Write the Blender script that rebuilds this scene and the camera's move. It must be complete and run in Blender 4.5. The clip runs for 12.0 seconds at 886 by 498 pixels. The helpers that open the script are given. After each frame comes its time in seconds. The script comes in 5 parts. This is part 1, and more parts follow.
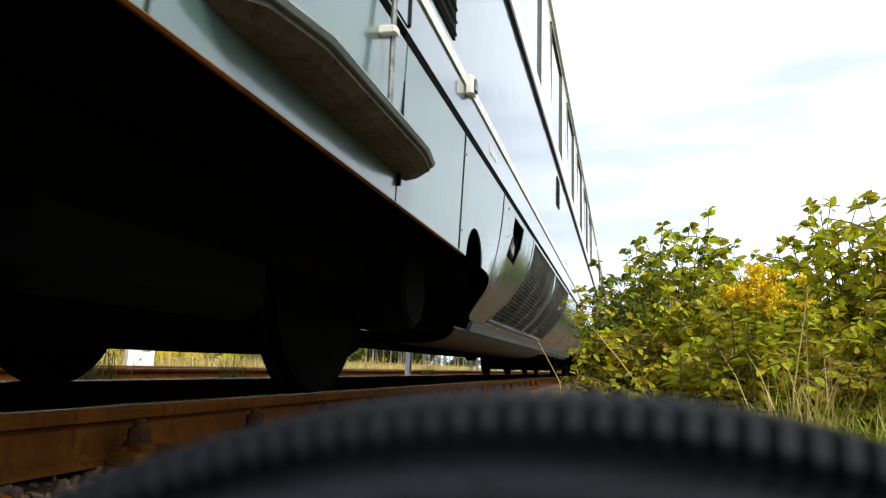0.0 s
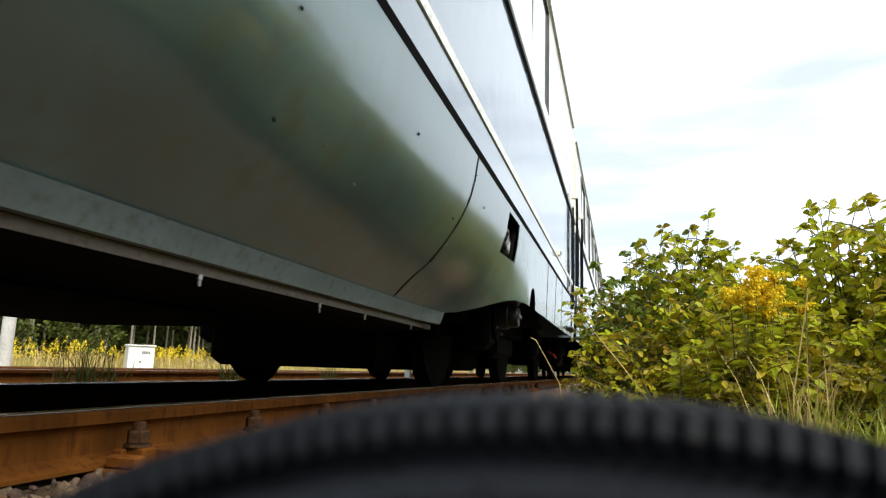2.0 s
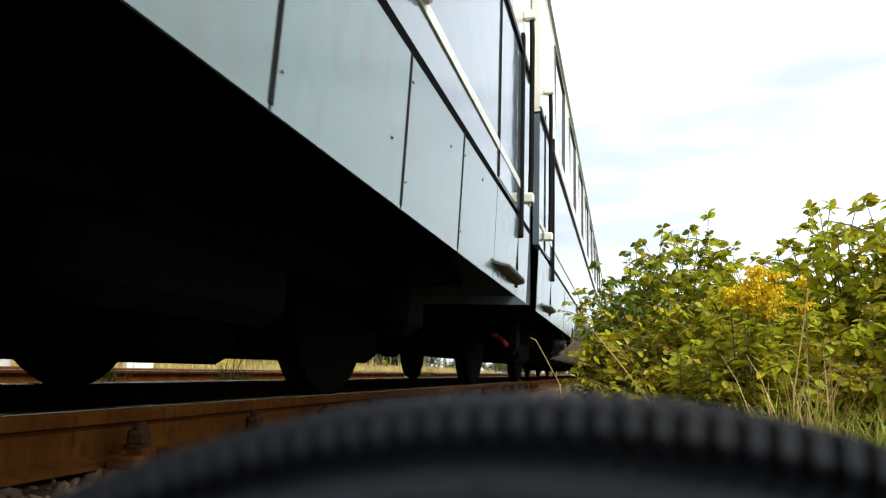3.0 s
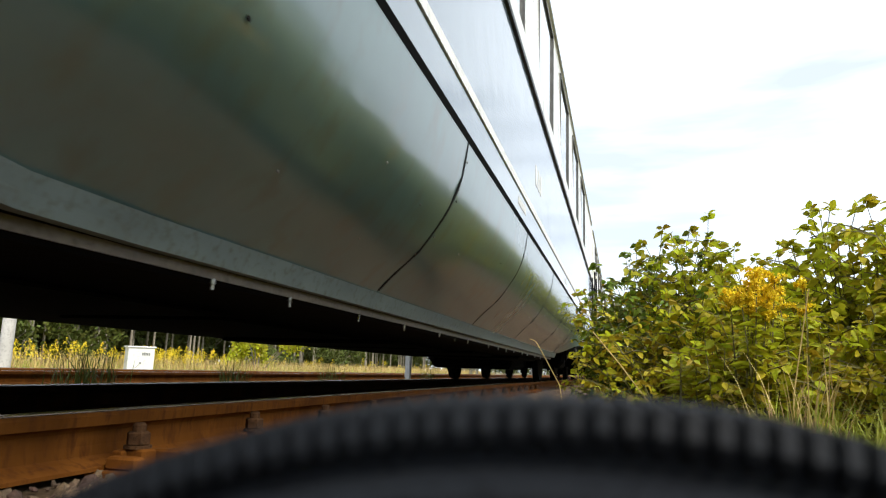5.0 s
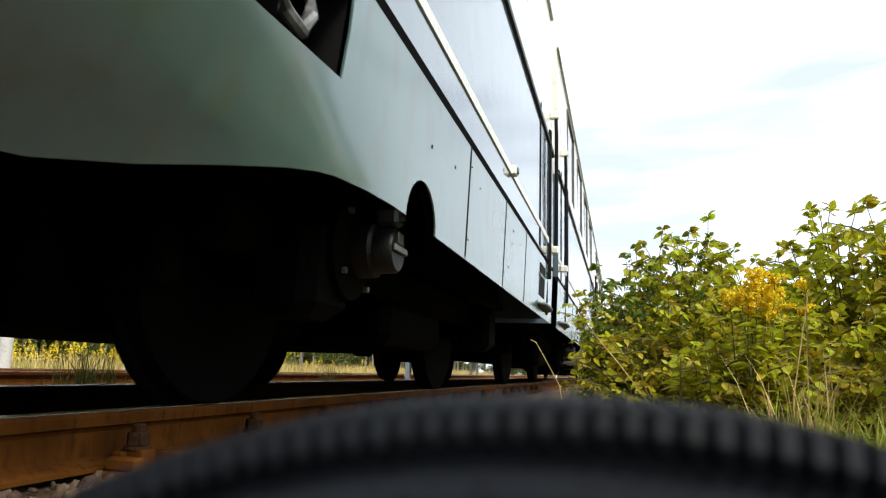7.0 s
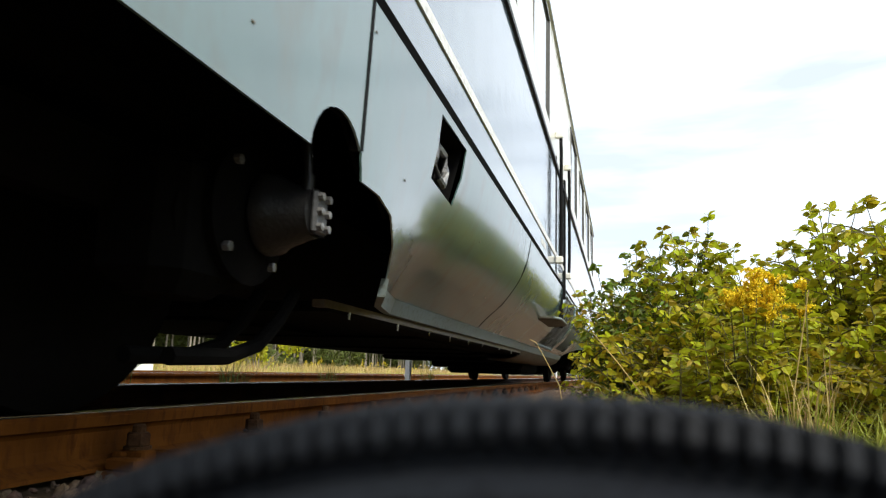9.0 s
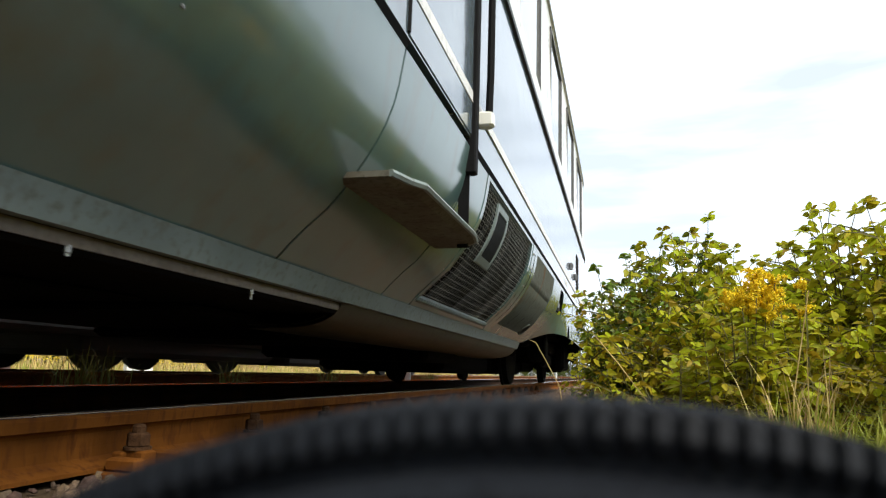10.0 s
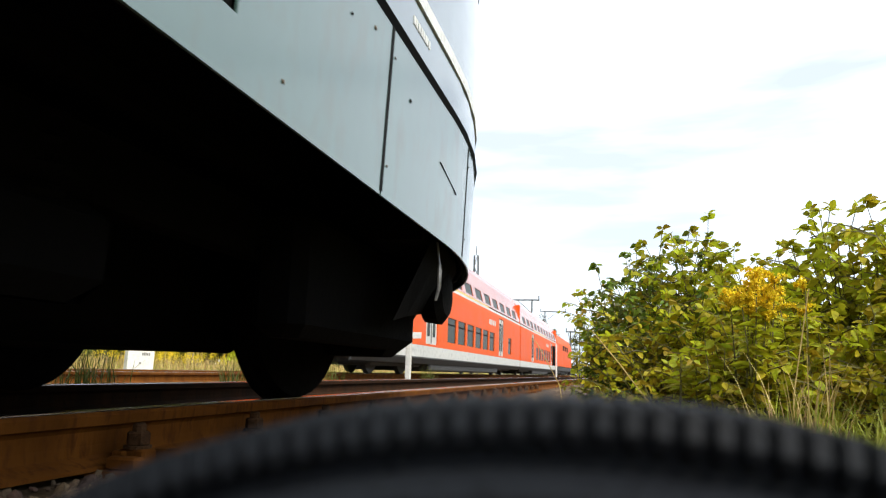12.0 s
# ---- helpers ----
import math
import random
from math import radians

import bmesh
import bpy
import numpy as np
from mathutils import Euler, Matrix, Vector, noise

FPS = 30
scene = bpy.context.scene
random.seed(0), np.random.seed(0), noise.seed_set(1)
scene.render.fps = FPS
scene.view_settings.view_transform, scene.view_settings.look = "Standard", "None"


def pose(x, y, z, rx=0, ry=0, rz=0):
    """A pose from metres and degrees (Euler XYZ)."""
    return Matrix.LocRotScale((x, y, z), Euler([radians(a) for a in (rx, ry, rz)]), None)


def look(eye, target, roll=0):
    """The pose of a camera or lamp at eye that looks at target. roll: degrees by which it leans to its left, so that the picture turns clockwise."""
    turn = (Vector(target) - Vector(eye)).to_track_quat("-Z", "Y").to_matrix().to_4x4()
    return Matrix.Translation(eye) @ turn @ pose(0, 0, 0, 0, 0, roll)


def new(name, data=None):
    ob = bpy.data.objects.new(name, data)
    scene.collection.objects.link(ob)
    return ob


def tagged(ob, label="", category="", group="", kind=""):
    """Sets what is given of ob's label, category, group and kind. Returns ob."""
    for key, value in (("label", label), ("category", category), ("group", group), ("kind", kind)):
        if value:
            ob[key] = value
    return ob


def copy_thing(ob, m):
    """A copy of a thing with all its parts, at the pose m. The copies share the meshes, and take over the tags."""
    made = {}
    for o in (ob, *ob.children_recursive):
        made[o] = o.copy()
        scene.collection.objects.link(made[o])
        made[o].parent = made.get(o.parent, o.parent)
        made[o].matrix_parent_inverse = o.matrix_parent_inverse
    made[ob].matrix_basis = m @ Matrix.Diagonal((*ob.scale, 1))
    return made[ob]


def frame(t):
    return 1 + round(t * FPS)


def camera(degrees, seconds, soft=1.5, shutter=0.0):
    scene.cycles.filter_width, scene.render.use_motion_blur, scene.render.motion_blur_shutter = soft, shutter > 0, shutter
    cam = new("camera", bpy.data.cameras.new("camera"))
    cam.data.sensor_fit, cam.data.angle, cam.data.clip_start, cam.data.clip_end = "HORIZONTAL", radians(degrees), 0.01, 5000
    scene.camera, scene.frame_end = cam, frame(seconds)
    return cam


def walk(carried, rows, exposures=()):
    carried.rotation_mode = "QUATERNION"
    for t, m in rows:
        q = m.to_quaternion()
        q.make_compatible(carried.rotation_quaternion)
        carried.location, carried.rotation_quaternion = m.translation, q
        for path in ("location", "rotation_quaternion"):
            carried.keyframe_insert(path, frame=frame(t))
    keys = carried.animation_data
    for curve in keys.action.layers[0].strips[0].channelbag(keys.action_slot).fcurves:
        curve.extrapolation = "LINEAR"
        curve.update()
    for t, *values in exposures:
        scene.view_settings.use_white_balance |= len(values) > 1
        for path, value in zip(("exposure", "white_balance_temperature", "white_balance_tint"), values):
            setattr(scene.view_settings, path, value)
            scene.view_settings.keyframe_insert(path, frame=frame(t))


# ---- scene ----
# The place: a railway yard seen from beside a rail. y runs along the tracks, the rails' feet lie at z = 0.
EYE = (0.0, 0.0, 0.2843)
TURN = [(0.0, -0.40), (0.5, -0.34), (1.0, -0.27), (1.5, -0.24), (2.0, -0.21), (3.0, -0.20), (5.0, -0.10), (5.5, 0.0),
        (6.0, 0.0), (7.0, -0.05), (9.0, -0.03), (10.0, 0.0), (11.0, -0.02), (11.5, -0.08), (12.0, -0.10)]


def aim(tilt):
    yaw, pitch = radians(14.55), radians(10.1 + tilt)
    to = Vector(EYE) + Vector((-math.sin(yaw) * math.cos(pitch), math.cos(yaw) * math.cos(pitch), math.sin(pitch)))
    return look(EYE, to, 1.81)


cam = camera(65.47, 12.0, soft=1.2, shutter=0.06)
cam.data.dof.use_dof, cam.data.dof.focus_distance, cam.data.dof.aperture_fstop = True, 3.5, 12.0
walk(cam, [(t, aim(a)) for t, a in TURN])

# ---- light: a bright, thinly clouded sky ----
SUN_EL, SUN_AZ = 50.0, 128.0     # the sun stands behind thin cloud, at the lens's back on the right
world = bpy.data.worlds.new("sky")
scene.world = world
world.use_nodes = True
wn, wl = world.node_tree.nodes, world.node_tree.links
wn.clear()
sky = wn.new("ShaderNodeTexSky")
sky.sky_type, sky.sun_disc = "NISHITA", False
sky.sun_elevation, sky.sun_rotation = radians(SUN_EL), radians(SUN_AZ)
coord = wn.new("ShaderNodeTexCoord")
stretch = wn.new("ShaderNodeMapping")
stretch.inputs["Scale"].default_value = (1.0, 1.0, 5.5)
cloud = wn.new("ShaderNodeTexNoise")
cloud.inputs["Scale"].default_value, cloud.inputs["Detail"].default_value = 2.6, 6.0
ramp = wn.new("ShaderNodeValToRGB")
ramp.color_ramp.elements[0].position, ramp.color_ramp.elements[0].color = 0.33, (0.70, 0.70, 0.70, 1)
ramp.color_ramp.elements[1].position, ramp.color_ramp.elements[1].color = 0.465, (1, 1, 1, 1)
mix = wn.new("ShaderNodeMix")
mix.data_type = "RGBA"
dim = wn.new("ShaderNodeVectorMath")
dim.operation = "SCALE"
dim.inputs["Scale"].default_value = 0.11
back = wn.new("ShaderNodeBackground")
out = wn.new("ShaderNodeOutputWorld")
back.inputs["Strength"].default_value = 1.0
wl.new(coord.outputs["Generated"], stretch.inputs["Vector"])
wl.new(stretch.outputs["Vector"], cloud.inputs["Vector"])
wl.new(cloud.outputs["Fac"], ramp.inputs["Fac"])
wl.new(ramp.outputs["Color"], mix.inputs["Factor"])
wl.new(sky.outputs["Color"], dim.inputs[0])
wl.new(dim.outputs["Vector"], mix.inputs["A"])
mix.inputs["B"].default_value = (1.15, 1.27, 1.40, 1)
wl.new(mix.outputs["Result"], back.inputs["Color"])
wl.new(back.outputs["Background"], out.inputs["Surface"])
sun = new("sun", bpy.data.lights.new("sun", "SUN"))
sun.data.energy, sun.data.angle, sun.data.color = 4.6, radians(16), (1.0, 0.94, 0.80)
se, sa = radians(SUN_EL), radians(SUN_AZ)
sun.matrix_world = look((0, 0, 30), Vector((0, 0, 30)) - Vector((math.sin(sa) * math.cos(se), math.cos(sa) * math.cos(se), math.sin(se))))


# ---- materials ----
def material(name, base, second=None, rough=0.6, metal=0.0, scale=6.0, fine=60.0, bump=0.1, coat=0.0, third=None, stretch=(1, 1, 1), spread=(0.35, 0.65), random_tint=0.0, translucent=0.0, rough_var=0.12, spec=0.5, coat_ior=1.5, coat_rough=0.10, ripple=0.0):
    m = bpy.data.materials.new(name)
    m.use_nodes = True
    n, l = m.node_tree.nodes, m.node_tree.links
    b = n["Principled BSDF"]
    tc, mp = n.new("ShaderNodeTexCoord"), n.new("ShaderNodeMapping")
    mp.inputs["Scale"].default_value = stretch
    l.new(tc.outputs["Object"], mp.inputs["Vector"])
    n1, n2 = n.new("ShaderNodeTexNoise"), n.new("ShaderNodeTexNoise")
    n1.inputs["Scale"].default_value, n1.inputs["Detail"].default_value = scale, 5
    n2.inputs["Scale"].default_value, n2.inputs["Detail"].default_value = fine, 4
    l.new(mp.outputs["Vector"], n1.inputs["Vector"])
    l.new(mp.outputs["Vector"], n2.inputs["Vector"])
    r = n.new("ShaderNodeValToRGB")
    second = second or tuple(c * 0.75 for c in base)
    r.color_ramp.elements[0].position, r.color_ramp.elements[0].color = spread[0], (*second, 1)
    r.color_ramp.elements[1].position, r.color_ramp.elements[1].color = spread[1], (*base, 1)
    l.new(n1.outputs["Fac"], r.inputs["Fac"])
    mx = n.new("ShaderNodeMix")
    mx.data_type, mx.blend_type = "RGBA", "MIX"
    r2 = n.new("ShaderNodeValToRGB")
    r2.color_ramp.elements[0].position, r2.color_ramp.elements[1].position = 0.5, 0.75
    l.new(n2.outputs["Fac"], r2.inputs["Fac"])
    l.new(r2.outputs["Color"], mx.inputs["Factor"])
    l.new(r.outputs["Color"], mx.inputs["A"])
    mx.inputs["B"].default_value = (*(third or tuple(c * 0.7 for c in second)), 1)
    colour = mx.outputs["Result"]
    if random_tint:
        oi, gm, hs = n.new("ShaderNodeNewGeometry"), n.new("ShaderNodeMapRange"), n.new("ShaderNodeHueSaturation")
        gm.inputs["To Min"].default_value, gm.inputs["To Max"].default_value = 1 - random_tint, 1 + random_tint
        l.new(oi.outputs["Random Per Island"], gm.inputs["Value"])
        l.new(gm.outputs["Result"], hs.inputs["Value"])
        hm = n.new("ShaderNodeMapRange")
        hm.inputs["To Min"].default_value, hm.inputs["To Max"].default_value = 0.5 - random_tint * 0.07, 0.5 + random_tint * 0.05
        l.new(oi.outputs["Random Per Island"], hm.inputs["Value"])
        l.new(hm.outputs["Result"], hs.inputs["Hue"])
        l.new(colour, hs.inputs["Color"])
        colour = hs.outputs["Color"]
    l.new(colour, b.inputs["Base Color"])
    rr = n.new("ShaderNodeMapRange")
    rr.inputs["To Min"].default_value, rr.inputs["To Max"].default_value = max(0.02, rough - rough_var), min(1, rough + rough_var)
    l.new(n1.outputs["Fac"], rr.inputs["Value"])
    l.new(rr.outputs["Result"], b.inputs["Roughness"])
    b.inputs["Metallic"].default_value = metal
    b.inputs["Specular IOR Level"].default_value = spec
    b.inputs["Coat Weight"].default_value = coat
    b.inputs["Coat Roughness"].default_value = coat_rough
    b.inputs["Coat IOR"].default_value = coat_ior
    if bump:
        bp = n.new("ShaderNodeBump")
        bp.inputs["Strength"].default_value, bp.inputs["Distance"].default_value = bump, 0.01
        l.new(n2.outputs["Fac"], bp.inputs["Height"])
        l.new(bp.outputs["Normal"], b.inputs["Normal"])
    if ripple:
        # slow waviness of hand-beaten sheet
        n3, b3 = n.new("ShaderNodeTexNoise"), n.new("ShaderNodeBump")
        n3.inputs["Scale"].default_value, n3.inputs["Detail"].default_value = 4.5, 2
        b3.inputs["Strength"].default_value, b3.inputs["Distance"].default_value = ripple, 0.02
        l.new(tc.outputs["Object"], n3.inputs["Vector"])
        l.new(n3.outputs["Fac"], b3.inputs["Height"])
        l.new(b3.outputs["Normal"], b.inputs["Coat Normal"])
    if translucent:
        ts, ms, o = n.new("ShaderNodeBsdfTranslucent"), n.new("ShaderNodeMixShader"), n["Material Output"]
        l.new(colour, ts.inputs["Color"])
        ms.inputs["Fac"].default_value = translucent
        l.new(b.outputs["BSDF"], ms.inputs[1])
        l.new(ts.outputs["BSDF"], ms.inputs[2])
        l.new(ms.outputs["Shader"], o.inputs["Surface"])
    return m


PAINT = material("grey_green_paint", (0.088, 0.158, 0.150), (0.068, 0.126, 0.118), 0.45, 0, 2.2, 9.0, 0.05, 1.0, (0.082, 0.116, 0.092), (1, 1, 0.5), rough_var=0.1, spec=0.3, coat_ior=2.0, coat_rough=0.13, ripple=0.12)
UPPER = material("blue_grey_paint", (0.13, 0.17, 0.20), (0.10, 0.135, 0.165), 0.17, 0, 1.6, 12.0, 0.012, 1.0, (0.10, 0.13, 0.15), rough_var=0.05, spec=0.5, coat_ior=1.5, coat_rough=0.07, ripple=0.12)
CREAM = material("cream_paint", (0.84, 0.83, 0.76), (0.79, 0.78, 0.70), 0.3, 0, 2.0, 14.0, 0.02, 0.4, (0.70, 0.66, 0.54))
WHITE = material("white_paint", (0.82, 0.82, 0.80), (0.74, 0.74, 0.72), 0.4, 0, 4, 30, 0.02)
STRIP = material("grey_sill_paint", (0.20, 0.245, 0.24), (0.16, 0.195, 0.19), 0.45, 0, 5, 40, 0.06, 0, (0.13, 0.14, 0.12), spec=0.3)
# ballast with the train's shadow put into its colour
SHADEBED = material("shade_dark_ballast", (0.018, 0.015, 0.013), (0.009, 0.008, 0.007), 0.9, 0, 9, 60, 0.4, random_tint=0.3, spec=0.2)
SEALGREY = material("grey_window_rubber", (0.13, 0.13, 0.13), (0.09, 0.09, 0.09), 0.6, 0, 8, 60, 0.05)
GRIME = material("grimy_sill", (0.15, 0.12, 0.085), (0.09, 0.065, 0.04), 0.5, 0, 6, 50, 0.2)
SEAL = material("black_rubber", (0.010, 0.010, 0.011), (0.006, 0.006, 0.006), 0.8, 0, 8, 90, 0.08, spec=0.12)
# sooty, but the shade under the cars is put into this near-black too
DARK = material("sooty_shaded_steel", (0.0045, 0.004, 0.004), (0.0025, 0.0025, 0.0022), 0.95, 0, 5, 40, 0.3, spec=0.06)
IRON = material("oily_cast_iron", (0.012, 0.012, 0.0125), (0.006, 0.006, 0.006), 0.45, 0.0, 12, 80, 0.2, spec=0.35)
CAP = material("worn_grey_steel", (0.30, 0.30, 0.30), (0.12, 0.12, 0.12), 0.42, 0.5, 16, 90, 0.15)
STEELFACE = material("greasy_dark_steel", (0.055, 0.056, 0.058), (0.03, 0.03, 0.03), 0.42, 0.1, 14, 80, 0.15)
RIBBED = material("grimy_rib_paint", (0.035, 0.038, 0.036), (0.018, 0.018, 0.017), 0.6, 0, 8, 60, 0.1, spec=0.2)
WIRE = material("galvanised_wire", (0.40, 0.41, 0.38), (0.17, 0.17, 0.16), 0.5, 0.0, 3, 60, 0.05)
RIBPLATE = material("rust_stained_ribs", (0.120, 0.130, 0.108), (0.14, 0.070, 0.022), 0.65, 0, 2.6, 30, 0.15, 0, (0.07, 0.065, 0.05), (1, 1.6, 0.35), (0.32, 0.44), spec=0.2)
# grimy belly paint; its brown stands in for the ground's reflection
BELLY = material("grimy_ground_tinted_paint", (0.050, 0.055, 0.034), (0.036, 0.032, 0.018), 0.5, 0, 3, 26, 0.1, 0.0, (0.026, 0.020, 0.011), spec=0.35)
TREADPLATE = material("painted_step", (0.13, 0.13, 0.105), (0.08, 0.065, 0.045), 0.65, 0, 7, 45, 0.2, 0, (0.045, 0.035, 0.022), spec=0.3)
CHROME = material("bare_steel", (0.55, 0.55, 0.54), (0.35, 0.35, 0.34), 0.3, 1.0, 8, 60, 0.05)
RED = material("red_paint", (0.50, 0.03, 0.02), (0.4, 0.025, 0.02), 0.4, 0, 6, 40, 0.03)
RUST = material("rusty_rail", (0.185, 0.066, 0.011), (0.105, 0.036, 0.006), 0.9, 0, 5, 45, 0.25, 0, (0.085, 0.028, 0.008), (1, 1.0, 0.35), spec=0.08)
# rust of the rail under the train, shadow put into the colour
SHADERUST = material("shade_darkened_rust", (0.040, 0.017, 0.007), (0.020, 0.010, 0.005), 0.9, 0, 5, 45, 0.25, 0, (0.02, 0.01, 0.006), (1, 1.0, 0.35), spec=0.08)
BOLTED = material("dark_rusted_bolt", (0.115, 0.058, 0.026), (0.055, 0.026, 0.012), 0.85, 0, 18, 80, 0.4, spec=0.15)
RAILTOP = material("worn_rail_head", (0.48, 0.42, 0.36), (0.34, 0.25, 0.18), 0.22, 0.9, 4, 60, 0.05, 0, (0.26, 0.19, 0.14), (1, 0.1, 1))
SLEEPER = material("weathered_sleeper", (0.040, 0.030, 0.024), (0.022, 0.017, 0.013), 0.9, 0, 7, 60, 0.4)
STONE = material("ballast_stone", (0.185, 0.120, 0.075), (0.085, 0.055, 0.036), 0.9, 0, 14, 90, 0.5, random_tint=0.4)
SOIL = material("gravelly_soil", (0.100, 0.068, 0.040), (0.060, 0.042, 0.026), 0.95, 0, 1.2, 22, 0.6, 0, (0.17, 0.12, 0.08), spec=0.1)
VERGE = material("weedy_earth", (0.070, 0.072, 0.020), (0.040, 0.044, 0.014), 0.95, 0, 1.5, 20, 0.6, 0, (0.09, 0.075, 0.03), spec=0.1)
KNOT = material("knotweed_leaf", (0.52, 0.52, 0.024), (0.36, 0.38, 0.018), 0.45, 0, 3, 40, 0.1, random_tint=0.4, translucent=0.5, spec=0.25)
YELLOWLEAF = material("yellowing_leaf", (0.46, 0.36, 0.02), (0.32, 0.26, 0.015), 0.5, 0, 4, 40, 0.1, random_tint=0.35, translucent=0.42, spec=0.25)
FLOWER = material("goldenrod_flower", (0.95, 0.75, 0.03), (0.84, 0.64, 0.02), 0.7, 0, 20, 90, 0.1, random_tint=0.15, translucent=0.3)
STEM = material("plant_stem", (0.15, 0.14, 0.03), (0.10, 0.08, 0.02), 0.6, 0, 10, 60, 0.1)
STRAW = material("dry_grass", (0.66, 0.50, 0.20), (0.50, 0.36, 0.13), 0.7, 0, 10, 60, 0.05, random_tint=0.3, translucent=0.3)
GRASS = material("green_grass", (0.36, 0.38, 0.045), (0.24, 0.28, 0.03), 0.5, 0, 10, 60, 0.05, random_tint=0.35, translucent=0.3)
FIELD = material("rough_meadow", (0.24, 0.20, 0.07), (0.14, 0.13, 0.045), 0.95, 0, 0.4, 6, 0.5)
TREELEAF = material("tree_leaf", (0.120, 0.140, 0.026), (0.060, 0.078, 0.015), 0.6, 0, 0.6, 8, 0.1, random_tint=0.4, translucent=0.25, spec=0.2)
DARKLEAF = material("dark_green_leaf", (0.17, 0.23, 0.018), (0.09, 0.14, 0.012), 0.42, 0, 3, 40, 0.1, random_tint=0.4, translucent=0.35, spec=0.3)
BARK = material("pale_bark", (0.34, 0.30, 0.24), (0.16, 0.14, 0.11), 0.9, 0, 3, 20, 0.3)
REDCOACH = material("traffic_red_paint", (0.80, 0.118, 0.014), (0.74, 0.100, 0.012), 0.5, 0, 1, 8, 0.01, 0.0, (0.72, 0.095, 0.014), spec=0.12)
COACHGREY = material("light_grey_paint", (0.62, 0.62, 0.60), (0.55, 0.55, 0.53), 0.4, 0, 1, 8, 0.01)
COACHROOF = material("reddish_roof", (0.60, 0.16, 0.10), (0.52, 0.13, 0.08), 0.22, 0, 1, 8, 0.01, 0.6, (0.48, 0.12, 0.08))
COACHDARK = material("dark_grey_underframe", (0.05, 0.05, 0.05), (0.03, 0.03, 0.03), 0.7, 0, 2, 20, 0.1)
YELLOW = material("yellow_stripe_paint", (0.75, 0.50, 0.03), (0.65, 0.42, 0.03), 0.4, 0, 2, 20, 0.01)
CONCRETE = material("weathered_concrete", (0.66, 0.65, 0.62), (0.55, 0.54, 0.51), 0.9, 0, 3, 40, 0.3)
CABINET = material("pale_grey_cabinet", (0.84, 0.85, 0.84), (0.78, 0.79, 0.78), 0.5, 0, 2, 30, 0.03)
MAST = material("galvanised_mast", (0.16, 0.17, 0.17), (0.11, 0.11, 0.11), 0.6, 0.3, 3, 40, 0.05)
TYRE = material("black_tyre_rubber", (0.0085, 0.0105, 0.0145), (0.005, 0.006, 0.009), 0.7, 0, 30, 300, 0.1, spec=0.14)
GLASS = bpy.data.materials.new("window_glass")
GLASS.use_nodes = True
gb = GLASS.node_tree.nodes["Principled BSDF"]
gb.inputs["Base Color"].default_value, gb.inputs["Roughness"].default_value = (0.30, 0.31, 0.30, 1), 0.04
gb.inputs["Specular IOR Level"].default_value = 0.9
gb.inputs["Coat Weight"].default_value = 1.0
gb.inputs["Coat Roughness"].default_value = 0.02


DARKGLASS = material("tinted_window_glass", (0.026, 0.036, 0.024), (0.018, 0.026, 0.018), 0.2, 0, 1, 8, 0.0, 0.0, rough_var=0.02, spec=0.03)


# ---- mesh tools ----
def mesh_of(name, verts, faces, mats, smooth=False, index=None):
    me = bpy.data.meshes.new(name)
    me.from_pydata([tuple(v) for v in verts], [], faces)
    for m in (mats if isinstance(mats, (list, tuple)) else [mats]):
        me.materials.append(m)
    if index:
        me.polygons.foreach_set("material_index", index)
    if smooth:
        me.polygons.foreach_set("use_smooth", [True] * len(me.polygons))
        me.set_sharp_from_angle(angle=radians(38))
    me.validate()
    me.update()
    return me


def thing(name, label, category, group="", m=None, kind=""):
    ob = tagged(new(name), label, category, group, kind)
    if m is not None:
        ob.matrix_basis = m
    return ob


def part(name, shape, mat, parent=None, label="", smooth=False, kind="", index=None):
    """Links (verts, faces) as one mesh object under a thing or under a part."""
    ob = new(name, mesh_of(name, shape[0], shape[1], mat, smooth, index))
    ob.parent = parent
    return tagged(ob, label, kind=kind)


def joined(*shapes):
    verts, faces = [], []
    for v, f in shapes:
        k = len(verts)
        verts += list(v)
        faces += [tuple(i + k for i in q) for q in f]
    return verts, faces


def block(x0, x1, y0, y1, z0, z1, c=0.0):
    """A box with its upright and lying edges chamfered by c."""
    c = min(c, (x1 - x0) * 0.4, (y1 - y0) * 0.4, (z1 - z0) * 0.4)
    if c <= 0:
        v = [(x, y, z) for x in (x0, x1) for y in (y0, y1) for z in (z0, z1)]
        return v, [(0, 1, 3, 2), (4, 6, 7, 5), (0, 4, 5, 1), (2, 3, 7, 6), (0, 2, 6, 4), (1, 5, 7, 3)]
    def ring(z, i):
        return [(x0 + i + c, y0 + i, z), (x1 - i - c, y0 + i, z), (x1 - i, y0 + i + c, z), (x1 - i, y1 - i - c, z), (x1 - i - c, y1 - i, z), (x0 + i + c, y1 - i, z), (x0 + i, y1 - i - c, z), (x0 + i, y0 + i + c, z)]
    rings = [ring(z0, c), ring(z0 + c, 0), ring(z1 - c, 0), ring(z1, c)]
    return tube_rings(rings)


def tube_rings(rings, caps=True):
    n, v, f = len(rings[0]), [p for r in rings for p in r], []
    for a in range(len(rings) - 1):
        for i in range(n):
            j = (i + 1) % n
            f.append((a * n + i, a * n + j, (a + 1) * n + j, (a + 1) * n + i))
    if caps:
        f.append(tuple(reversed(range(n))))
        f.append(tuple((len(rings) - 1) * n + i for i in range(n)))
    return v, f


